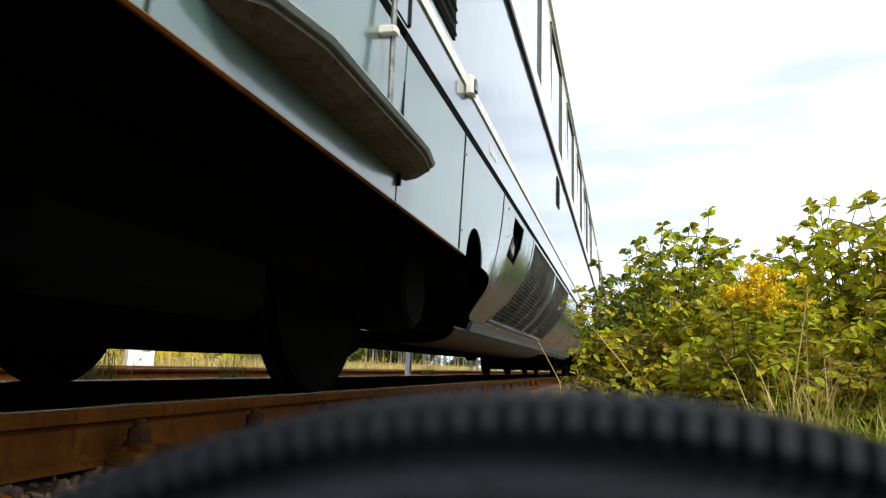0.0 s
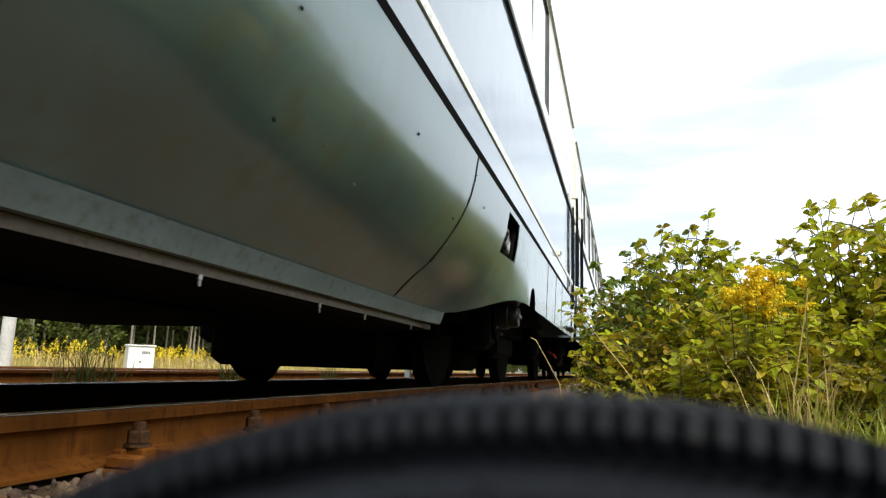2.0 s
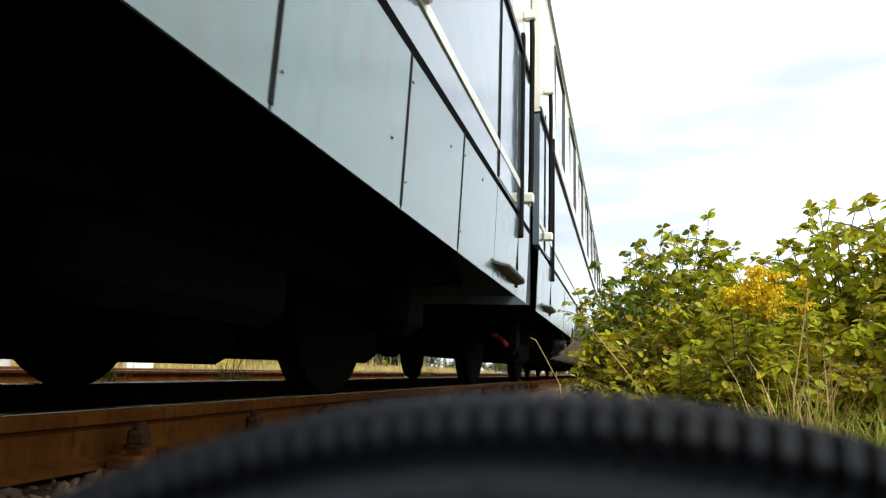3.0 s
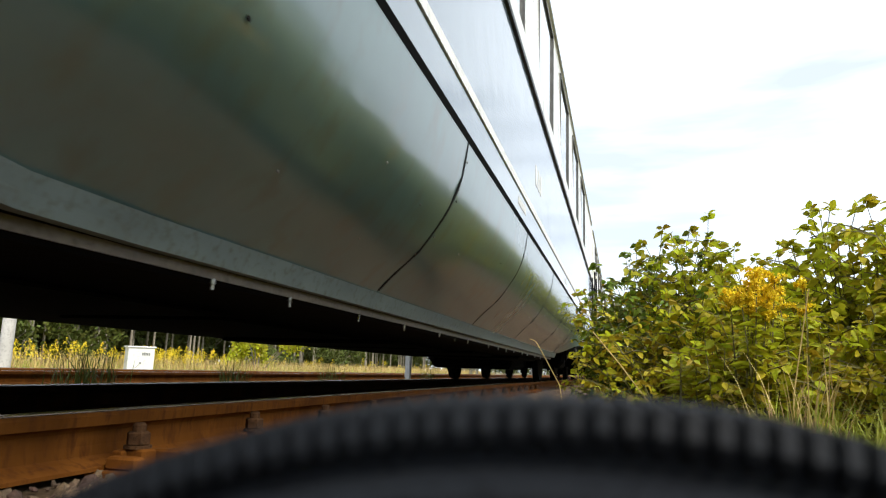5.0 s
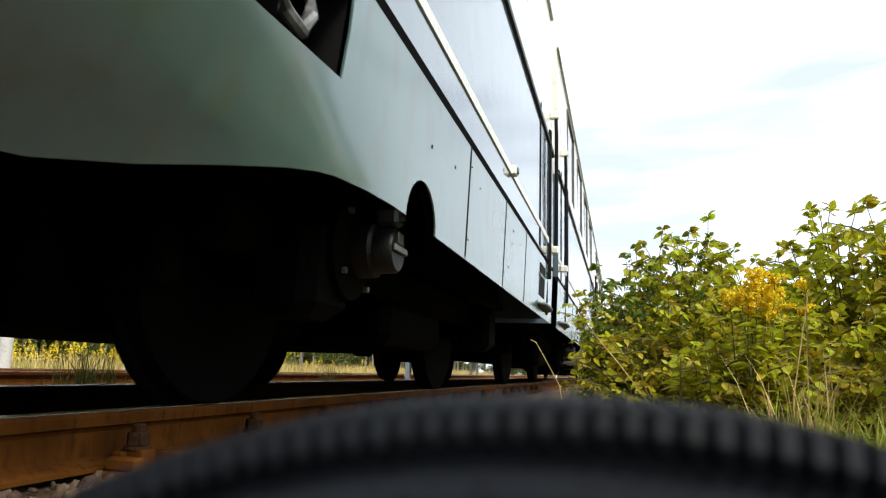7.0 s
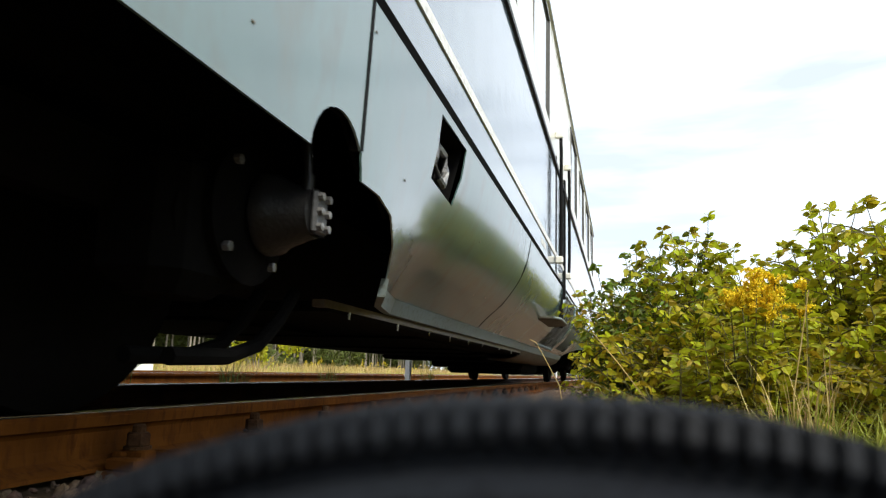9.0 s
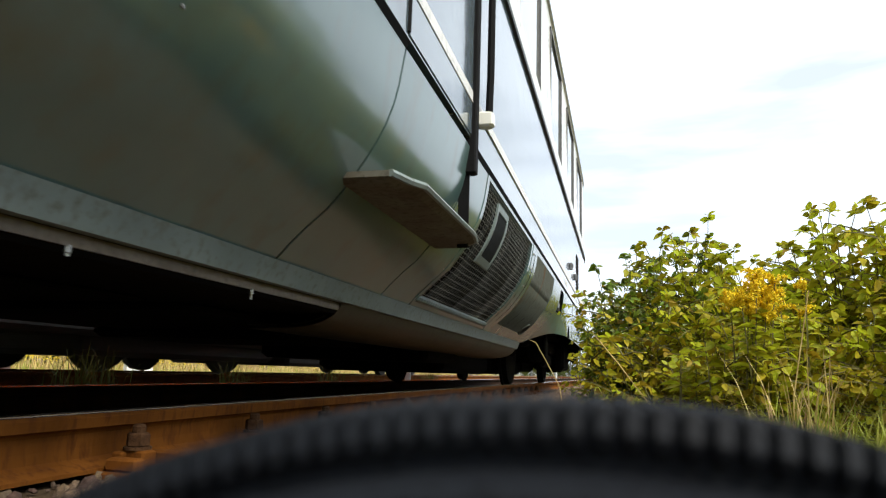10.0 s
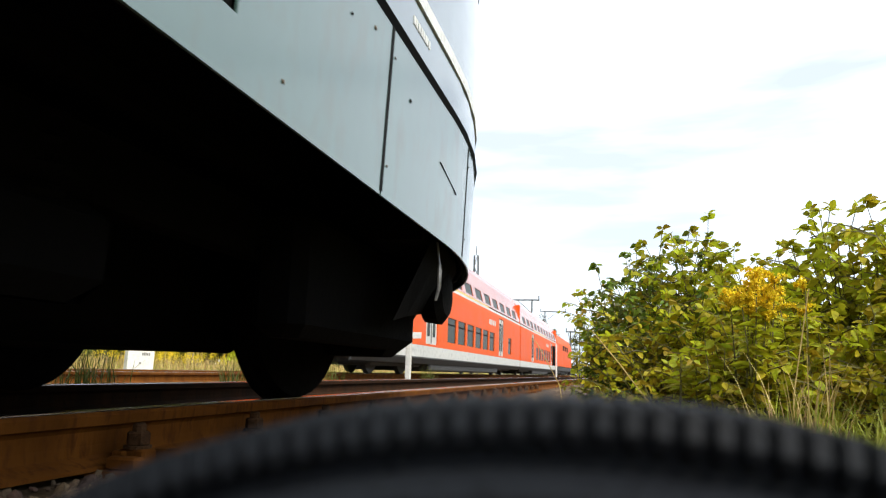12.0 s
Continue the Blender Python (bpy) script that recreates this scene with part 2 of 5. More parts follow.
def tube(points, r, n=6, caps=True):
    """A round bar along points; r is one radius or one for each point."""
    pts = [Vector(p) for p in points]
    rings = []
    for i, p in enumerate(pts):
        d = (pts[min(i + 1, len(pts) - 1)] - pts[max(i - 1, 0)]).normalized()
        a = d.orthogonal().normalized() if abs(d.z) > 0.9 else d.cross(Vector((0, 0, 1))).normalized()
        b = d.cross(a)
        q = r[i] if isinstance(r, (list, tuple)) else r
        rings.append([p + (a * math.cos(2 * math.pi * k / n) + b * math.sin(2 * math.pi * k / n)) * q for k in range(n)])
    return tube_rings(rings, caps)


def lathe(profile, n=28, axis="x"):
    """A turned body: profile of (along, radius) round the axis x."""
    rings = [[(a, r * math.cos(2 * math.pi * k / n), r * math.sin(2 * math.pi * k / n)) for k in range(n)] for a, r in profile]
    return tube_rings(rings)


def shift(shape, x=0, y=0, z=0):
    return [(p[0] + x, p[1] + y, p[2] + z) for p in shape[0]], shape[1]


def sheet(us, vs, at, thick, hole=None):
    """A curved plate: at(u, v) gives its outer face, thick its depth inwards (along -x). hole(u, v): cells left out."""
    nu, nv = len(us), len(vs)
    front = [Vector(at(u, v)) for u in us for v in vs]
    cells = [(i, j) for i in range(nu - 1) for j in range(nv - 1) if not (hole and hole((us[i] + us[i + 1]) / 2, (vs[j] + vs[j + 1]) / 2))]
    k = len(front)
    verts = front + [p - Vector((thick, 0, 0)) for p in front]
    faces, edges = [], {}
    for i, j in cells:
        q = (i * nv + j, (i + 1) * nv + j, (i + 1) * nv + j + 1, i * nv + j + 1)
        faces += [q, tuple(reversed([a + k for a in q]))]
        for a, b in zip(q, q[1:] + q[:1]):
            edges[(a, b)] = 1
    for a, b in edges:
        if (b, a) not in edges:
            faces.append((b, a, a + k, b + k))
    return verts, faces


def smoothstep(a, b, x):
    t = min(1, max(0, (x - a) / (b - a)))
    return t * t * (3 - 2 * t)


def spaced(a, b, step):
    n = max(1, round((b - a) / step))
    return [a + (b - a) * i / n for i in range(n + 1)]


# ---- ground and tracks ----
TRACK, SECOND = -2.13, -6.75          # centre lines
HALF = 0.7525


def ground_height(x, y):
    bed = -0.02
    shoulder = -0.05 * smoothstep(-0.75, 0.1, x)
    wave = 0.03 * noise.noise(Vector((x * 0.5, y * 0.5, 0))) * smoothstep(0.0, 1.5, x)
    left = -0.22 * smoothstep(9.0, 12.0, -x)
    return bed + shoulder + wave + left


def ground():
    xs = [-900, -300, -120, -60, -30, -20, -14, -12, -11, -10, -9] + spaced(-8.5, 3.5, 0.25) + [5, 8, 14, 30, 80, 300, 900]
    ys = [-1500, -500, -60, -20, -8, -3] + spaced(-2, 12, 0.5) + spaced(13, 40, 3) + [50, 70, 110, 200, 500, 2000]
    v = [(x, y, ground_height(x, y)) for x in xs for y in ys]
    n = len(ys)
    f = [(i * n + j, (i + 1) * n + j, (i + 1) * n + j + 1, i * n + j + 1) for i in range(len(xs) - 1) for j in range(n - 1)]
    # the strip under the train gets the shadow-dark ballast colour
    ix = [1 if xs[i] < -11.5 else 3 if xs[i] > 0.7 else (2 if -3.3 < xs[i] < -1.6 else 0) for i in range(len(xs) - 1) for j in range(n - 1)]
    g = part("ground", (v, f), [SOIL, FIELD, SHADEBED, VERGE], None, "gravelly brown soil beside the tracks, rough meadow beyond", True, "structure", ix)
    tagged(g, category="ground")


def rail_shape(y0, y1, wear=0.0):
    half = [(0.0625, 0.0), (0.0625, 0.010), (0.030, 0.024), (0.012, 0.034), (0.008, 0.06), (0.009, 0.095), (0.014, 0.106), (0.033, 0.112), (0.035, 0.138), (0.030, 0.147), (0.018, 0.150)]
    ring = half + [(-a, b) for a, b in reversed(half)]
    ys = spaced(y0, y1, 0.8) if y1 - y0 < 60 else [y0, y1]
    v, f = tube_rings([[(a, y, b) for a, b in ring] for y in ys])
    n = len(ring)
    top = {9, 10, 11}
    index = [1 if (i % n) in top else 0 for i in range((len(ys) - 1) * n)] + [0, 0]
    return v, [tuple(reversed(q)) for q in f], index


def rails():
    for c, names in ((TRACK, "running rail of the near track"), (SECOND, "running rail of the second track")):
        for s in (1, -1):
            v, f, ix = rail_shape(-14, 40)
            v2, f2, ix2 = rail_shape(40, 700)
            v3, f3, ix3 = rail_shape(-420, -14)
            sh = joined((v, f), (v2, f2), (v3, f3))
            r = thing("rail", "brown rusted steel rail with a worn bright head", "rail", "rails", pose(c + s * HALF, 0, 0))
            part("rail_section", sh, [SHADERUST if c == TRACK and s < 0 else RUST, RAILTOP], r, "rusty web and foot", False, "", ix + ix2 + ix3)
            part("running_band", block(-0.020, 0.020, -420, 700, 0.1495, 0.1512), RAILTOP, r, "bright worn running band")


def rail_clip():
    """A ribbed base plate with its clamp, washer, nut and bolt, outside the rail."""
    upright = lambda z0, z1, r, n: shift(tube([(0, 0, z0), (0, 0, z1)], r, n), 0.085)
    plate = block(-0.06, 0.19, -0.13, 0.13, -0.016, 0.002, 0.004)
    clamp = joined(block(0.045, 0.128, -0.030, 0.030, 0.002, 0.048, 0.006), block(0.040, 0.075, -0.048, 0.048, 0.024, 0.044, 0.004))
    ribs = [block(0.070, 0.165, y - 0.022, y + 0.022, 0.002, h, 0.006) for y, h in ((-0.085, 0.036), (0.085, 0.040))]
    nut = tube_rings([[(0.085 + r * math.cos(math.pi * k / 3 + 0.3), r * math.sin(math.pi * k / 3 + 0.3), z) for k in range(6)] for r, z in ((0.029, 0.056), (0.032, 0.060), (0.032, 0.088), (0.027, 0.093))])
    bolt = tube_rings([[(0.085 + r * math.cos(math.pi * k / 5), r * math.sin(math.pi * k / 5), z) for k in range(10)] for r, z in ((0.018, 0.090), (0.018, 0.110), (0.013, 0.116))])
    return (("base_plate", plate, RUST), ("clamp", clamp, RUST), ("rib", ribs[0], RUST), ("rib", ribs[1], RUST), ("washer", upright(0.048, 0.056, 0.037, 14), BOLTED), ("nut", nut, BOLTED), ("bolt", bolt, BOLTED))


def sleepers():
    pitch, first = 0.631, 1.70
    v, f = block(-1.27, 1.27, -0.13, 0.13, -0.17, -0.017, 0.015)
    sl = mesh_of("sleeper", v, f, SLEEPER)
    clips = [(nm, mesh_of(nm, a[0], a[1], mat)) for nm, a, mat in rail_clip()]
    for c, a, b in ((TRACK, -4, 40), (SECOND, 3, 40)):
        for i in range(a, b):
            y = first + i * pitch
            ob = tagged(new("sleeper", sl), "weathered brown sleeper bedded in ballast under the rails", "sleeper", "sleepers")
            ob.location = (c, y, 0)
            if (c == TRACK and i < 16):
                for nm, me in clips:
                    o = new(nm, me)
                    o.parent = ob
                    o.location = (HALF, 0, 0)


def stones():
    """Loose ballast, one joined scatter."""
    rng = random.Random(5)
    shapes = []
    base = bmesh.new()
    bmesh.ops.create_icosphere(base, subdivisions=1, radius=1.0)
    bv, bf = [v.co.copy() for v in base.verts], [tuple(v.index for v in q.verts) for q in base.faces]
    base.free()
    verts, faces = [], []
    def put(x, y, z, r):
        k = len(verts)
        e = Euler((rng.uniform(0, 6), rng.uniform(0, 6), rng.uniform(0, 6))).to_matrix()
        sx, sy, sz = r * rng.uniform(0.7, 1.3), r * rng.uniform(0.7, 1.3), r * rng.uniform(0.5, 0.9)
        for p in bv:
            w = rng.uniform(0.8, 1.15)
            q = e @ Vector((p.x * sx * w, p.y * sy * w, p.z * sz * w))
            verts.append((x + q.x, y + q.y, z + q.z))
        faces.extend(tuple(i + k for i in q) for q in bf)
    for _ in range(14000):
        x = rng.uniform(-1.31, 0.35)
        y = 0.5 + 11 * rng.random() ** 1.5
        put(x, y, ground_height(x, y) + rng.uniform(-0.01, 0.014), rng.choice((0.007, 0.009, 0.012, 0.016, 0.021)))
    split = len(faces)
    # stones under the train, its shadow painted into them
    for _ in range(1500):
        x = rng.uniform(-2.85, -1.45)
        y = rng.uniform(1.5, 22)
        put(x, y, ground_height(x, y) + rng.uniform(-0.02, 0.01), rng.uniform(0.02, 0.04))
    shade_end = len(faces)
    for _ in range(3800):
        x = rng.uniform(-8.3, -2.95)
        y = rng.uniform(1.5, 22)
        put(x, y, ground_height(x, y) + rng.uniform(-0.02, 0.01), rng.uniform(0.02, 0.04))
    for _ in range(2500):
        x = rng.uniform(-1.31, -0.2)
        y = rng.uniform(11, 40)
        put(x, y, ground_height(x, y), rng.uniform(0.02, 0.045))
    for _ in range(5200):
        x = rng.uniform(-1.28, 0.05)
        y = 3.6 + 11 * rng.random() ** 1.3
        put(x, y, ground_height(x, y), rng.uniform(0.014, 0.032))
    tagged(part("ballast", (verts, faces), [STONE, SHADEBED], None, "loose brown and grey ballast stones along the track", False, "stuff", [1 if split <= i < shade_end else 0 for i in range(len(faces))]), category="ballast")


# ---- the passing train ----
SIDE = 1.52                    # half width of the cars
SPEED = 5.0                    # metres a second towards the lens
FLAT, SILL, BELT, LINE, EAVE = 0.75, 0.595, 1.25, 2.36, 3.80


def tuck(z):
    """How far the rounded skirt draws in at a height."""
    pts = ((0.50, 0.42), (0.595, 0.385), (0.64, 0.345), (0.70, 0.283), (0.76, 0.212), (0.845, 0.147), (0.93, 0.09), (1.02, 0.045), (1.10, 0.022), (1.25, 0.0), (9, 0))
    for (a, p), (b, q) in zip(pts, pts[1:]):
        if z <= b:
            return p + (q - p) * max(0, (z - a)) / (b - a)
    return 0


class Car:
    """Lengthwise layout of one car, from its first end."""
    def __init__(self, start, end, left, right, arches, nose=False):
        self.arches = arches
        self.u0, self.len, self.left, self.right, self.nose = start, end - start, left - start, right - start, nose

    def inside(self, y):
        return y - self.left if y < (self.left + self.right) / 2 else self.right - y

    def dome(self, y):
        """Radius of the notch over the axle end."""
        return 0.15 if self.nose and y < self.len / 2 else 0.175

    def foot(self, y):
        """Lower edge of the skirt."""
        s = self.inside(y)
        z = FLAT - (FLAT - SILL) * smoothstep(*self.arches[0 if y < (self.left + self.right) / 2 else 1], s)
        r = self.dome(y)
        if abs(s) < r:
            z += 0.86 * r * math.sqrt(1 - (s / r) ** 2)
        return z

    def width(self, y):
        if self.nose and y > self.len - 0.45:
            q = min(0.97, (y - self.len + 0.45) / 2.45)
            return SIDE * math.sqrt(1 - q * q)
        return SIDE

    def skin(self, y, z):
        b = smoothstep(0.2, 1.6, self.inside(y))
        flat = 0.036 * max(0, BELT - z)
        return self.width(y) - (flat * (1 - b) + tuck(z) * b)


def skirt_panel(car, a, b, hole=None):
    """One plate of the skirt from a to b, with an opening if hole = (y0, y1, z0, z1)."""
    ys = spaced(a, b, 0.16)
    for d in (car.left, car.right):
        if a - 0.3 < d < b + 0.3:
            ys += [d + car.dome(d) * math.cos(math.pi * k / 12) for k in range(13)]
    top = [0.95, 1.0, 1.06, 1.12, 1.18, BELT - 0.012]
    if hole:
        ys += [hole[0], hole[1]]
        top = [min(0.94, hole[2] - 0.05), hole[2], (hole[2] + hole[3]) / 2, hole[3], BELT - 0.012]
    ys = sorted({round(y, 4) for y in ys if a - 1e-6 <= y <= b + 1e-6})
    vs = [k / 7 for k in range(7)] + [1 + k for k in range(len(top))]

    def at(y, v):
        if v < 1:
            f = car.foot(y)
            z = f + (top[0] - f) * v
        else:
            z = top[int(v) - 1]
        return car.skin(y, z), y, z

    def cut(y, v):
        if not hole or v < 2:
            return False
        k = int(v) - 1
        zm = (top[k] + top[k + 1]) / 2
        return hole[0] < y < hole[1] and hole[2] < zm < hole[3]
    vs2 = vs
    nu = sheet(ys, vs2, at, 0.006, (lambda y, v: cut(y, math.floor(v) + 0.0)))
    return nu


def lifting_eye(car, y0, y1, z0, z1, parent):
    """The black pocket behind the opening and the bent hook in it."""
    x = car.skin((y0 + y1) / 2, (z0 + z1) / 2)
    f = lambda y, z: (car.skin(y, z) - 0.021, y, z)
    v = [(x - 0.16, y0 - 0.02, z0 - 0.02), (x - 0.16, y1 + 0.02, z0 - 0.02), (x - 0.16, y1 + 0.02, z1 + 0.02), (x - 0.16, y0 - 0.02, z1 + 0.02),
         f(y0 - 0.01, z0 - 0.01), f(y1 + 0.01, z0 - 0.01), f(y1 + 0.01, z1 + 0.01), f(y0 - 0.01, z1 + 0.01)]
    pocket = part("lifting_pocket", (v, [(0, 1, 2, 3), (0, 4, 5, 1), (1, 5, 6, 2), (2, 6, 7, 3), (3, 7, 4, 0)]), SEAL, parent, "black recessed pocket")
    ym, zm = (y0 + y1) / 2, (z0 + z1) / 2
    loop = [(x - 0.05, ym - 0.06, z1 - 0.02), (x - 0.045, ym - 0.075, zm), (x - 0.04, ym - 0.05, z0 + 0.05), (x - 0.04, ym + 0.03, z0 + 0.04), (x - 0.04, ym + 0.07, zm - 0.02), (x - 0.045, ym + 0.06, zm + 0.05), (x - 0.05, ym - 0.04, zm + 0.06)]
    part("lifting_hook", tube(loop, 0.017, 8), CAP, pocket, "grey steel hook", True)


def wire_grille(car, a, b, parent, mat, pitch_y, pitch_z, frame_w=0.05):
    """A wire screen in the skirt: black sheet for the shaded hollow, ribs, wires and border."""
    z0, z1 = SILL + 0.03, BELT - 0.03
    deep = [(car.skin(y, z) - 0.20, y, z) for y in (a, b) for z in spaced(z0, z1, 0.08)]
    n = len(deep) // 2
    part("grille_hollow", (deep, [(i, i + n, i + n + 1, i + 1) for i in range(n - 1)]), DARK, parent, "black sheet for the shade behind the screen")
    for y in spaced(a + 0.3, b - 0.3, 0.55):
        part("grille_rib", tube([(car.skin(y, z) - 0.05, y + 0.25 * (z - z0), z) for z in spaced(z0, z1, 0.08)], 0.018, 4), RIBBED, parent, "grey rib behind the screen")
    grille = []
    half = pitch_y / 2
    for i, z in enumerate(spaced(z0 + 0.035, z1 - 0.005, pitch_z)):
        sag = lambda y: 0.006 * noise.noise(Vector((y * 3.1, z * 5.0, a)))
        pts = [(car.skin(y, z) - 0.004 + 0.0016 * (-1) ** (k // 2 + i), y, z + 0.0017 * (1 if k % 4 in (1, 2) else -1) + sag(y)) for k, y in enumerate(spaced(a + 0.03, b - 0.03, half))]
        grille.append(tube(pts, 0.0016, 4, False))
    for k, y in enumerate(spaced(a + 0.04, b - 0.04, pitch_y)):
        grille.append(tube([(car.skin(y, z) - 0.006, y + 0.004 * (-1) ** i, z) for i, z in enumerate(spaced(z0, z1, pitch_z))], 0.0011, 3, False))
    part("wire_screen", joined(*grille), mat, parent, "woven wire screen", False, "stuff")
    # rolled hem with the bent wire ends
    hem = spaced(a + 0.03, b - 0.03, pitch_y / 4)
    part("screen_hem", tube([(car.skin(y, z0 + 0.012) - 0.002, y, z0 + 0.012) for y in hem], [0.020 if k % 4 in (1, 2) else 0.013 for k in range(len(hem))], 8), STRIP, parent, "grey knobbed lower hem")
    fr = lambda y0, y1, c0, c1: sheet(spaced(y0, y1, 0.3), spaced(c0, c1, 0.05), lambda y, z: (car.skin(y, z) + 0.003, y, z), 0.025)
    part("grille_frame", joined(fr(a, a + frame_w, z0, z1), fr(b - frame_w, b, z0, z1), fr(a, b, z1, BELT - 0.012), fr(a, b, SILL, z0)), PAINT, parent, "painted border of the screen")


def ribbed_plate(car, a, b, parent):
    """A skirt plate with close upright bars over a black sheet that stands for shade, and a filler ring at its lower
    corner.
    """
    z0, z1, c0, c1 = SILL + 0.004, BELT - 0.012, 0.665, 1.205
    y0, y1 = a + 0.27, b - 0.05
    flat = lambda p, q, u, v, up, t: sheet(spaced(p, q, 0.15), spaced(u, v, 0.04), lambda y, z: (car.skin(y, z) + up, y, z), t)
    part("skirt_panel", joined(flat(a, y0, z0, z1, 0.003, 0.02), flat(y0, b, z0, c0, 0.003, 0.02), flat(y0, b, c1, z1, 0.003, 0.02), flat(y1, b, c0, c1, 0.003, 0.02)), PAINT, parent, "grey-green skirt plate", True)
    core = part("bar_screen", flat(y0, y1, c0, c1, -0.018, 0.012), DARK, parent, "black sheet for the shade behind the bars", True)
    bars = [tube([(car.skin(y, z) - 0.002, y, z) for z in spaced(c0, c1, 0.04)], 0.0026, 4) for y in spaced(y0 + 0.008, y1 - 0.008, 0.0135)]
    part("bar_mesh", joined(*bars), RIBPLATE, core, "close upright bars streaked with rust", True, "stuff")
    for y in spaced(y0 + 0.35, y1 - 0.35, 0.4):
        part("stiffener", tube([(car.skin(y, z) - 0.010, y + 0.25 * (z - c0), z) for z in spaced(c0, c1, 0.05)], 0.008, 5), RIBBED, core, "grimy stiffening strip")
    part("panel_joint", sheet([a + 0.13, a + 0.142], spaced(0.68, 1.18, 0.04), lambda y, z: (car.skin(y, z) + 0.0045, y, z), 0.02), SEAL, parent, "narrow black joint")
    for z in (0.80, 0.93, 1.06, 1.17):
        part("rivet", shift(lathe([(0.0, 0.010), (0.007, 0.009), (0.009, 0.003)], 8), car.skin(a + 0.05, z) + 0.003, a + 0.05, z), CAP, parent)
    ym, zm = b - 0.24, 0.70
    turn = [2 * math.pi * k / 20 for k in range(21)]
    ring = part("filler_ring", tube([(car.skin(ym, zm + 0.045 * math.sin(w)) + 0.012, ym + 0.11 * math.cos(w), zm + 0.045 * math.sin(w)) for w in turn], 0.007, 6, False), RIBPLATE, parent, "grimy grey ring round the filler", True)
    disc = [(car.skin(ym, zm + 0.042 * math.sin(w)) + 0.008, ym + 0.105 * math.cos(w), zm + 0.042 * math.sin(w)) for w in turn[:-1]]
    part("filler_cap", tube_rings([[(p[0] - 0.01, p[1], p[2]) for p in disc], disc]), SEAL, ring, "black filler cap")


def entrance(car, a, b, parent, long_step=False, wide_rail=True):
    """A door leaf with seams, two grab rails and a step under it."""
    x = SIDE
    door = part("door", sheet(spaced(a + 0.02, b - 0.02, 0.2), [1.29, 1.6, 2.0, 2.34], lambda y, z: (x + 0.004, y, z), 0.03), UPPER, parent, "blue-grey entrance door leaf")
    first = car.u0 < 0 and a < 3
    for y0, y1, up, z0 in ((a, a + 0.02, 0.008, 1.29), (b - 0.02, b + 0.01, 0.008, 1.29) if first else (b - 0.02, b + 0.04, 0.024, 1.12)):
        part("door_seal", block(x - 0.03, x + up, y0, y1, z0, 2.34 if first else 2.5, 0.006), SEAL, door, "black rubber edge")
    part("door_joint", block(x - 0.05, x - 0.004, b - 0.006, b + 0.006, 0.8, 1.12), SEAL, door, "black joint")
    if first:
        y = b - 0.22
        rail = part("grab_rail", tube([(x + 0.03, y, 0.87), (x + 0.03, y, 1.15), (x + 0.035, y, 1.6), (x + 0.035, y, 2.5)], 0.008, 8), CAP, parent, "slender grey grab rod", True)
        part("rail_bracket", block(x - 0.01, x + 0.045, y - 0.022, y + 0.014, 1.150, 1.178, 0.006), CREAM, rail, "cream bracket")
    for y in () if first else ((b + 0.10,) if b > car.len - 1.2 else (a - 0.10,) if a < 1.0 and car.u0 > 0 else (a - 0.10, b + 0.10)):
        rail = part("grab_rail", tube([(x + 0.004, y, 1.37), (x + 0.055, y, 1.40), (x + 0.06, y, 1.6), (x + 0.06, y, 2.5), (x + 0.055, y, 2.66), (x + 0.004, y, 2.70)], 0.017, 8), SEAL, parent, "black grab rail", True)
        for z in (1.36, 2.64):
            part("rail_bracket", block(x, x + 0.08, y - 0.03, y + 0.03, z, z + 0.07, 0.01), CREAM, rail, "cream bracket")
    # the step: a tray with a turned-up rim and rounded corners
    s0, s1, zt = (a + 0.08, b + 0.11, 0.880) if first else (a - 0.05, b + 0.12, 0.845)
    inner = min(car.skin(s0, 0.8), car.skin(s1, 0.8), car.skin((s0 + s1) / 2, 0.8)) - 0.05
    o = 0.03 if first else 0.0
    reach = o if first else -0.028
    edge = [(inner, s0), (x - 0.02, s0), (x + 0.035 + reach, s0 + 0.10), (x + 0.065 + reach, s0 + (0.26 if first else 0.16)), (x + 0.065 + reach, s1 - 0.22), (x + 0.045 + reach, s1 - 0.08), (x - 0.02 + reach, s1), (inner, s1)]
    low = [(p[0] - 0.03 if p[0] > inner else p[0], p[1] + (0.03 if p[1] < (s0 + s1) / 2 else -0.03), zt - (0.045 if first else 0.03)) for p in edge]
    step = part("step", tube_rings([low, [(p[0], p[1], zt - (0.03 if first else 0.018)) for p in edge], [(p[0], p[1], zt) for p in edge]]), TREADPLATE, parent, "worn grey step board")
    part("step_edge", tube([(p[0] + 0.004, p[1], zt - 0.008) for p in edge[1:-1]], 0.012, 6), STRIP, step, "pale step edge")


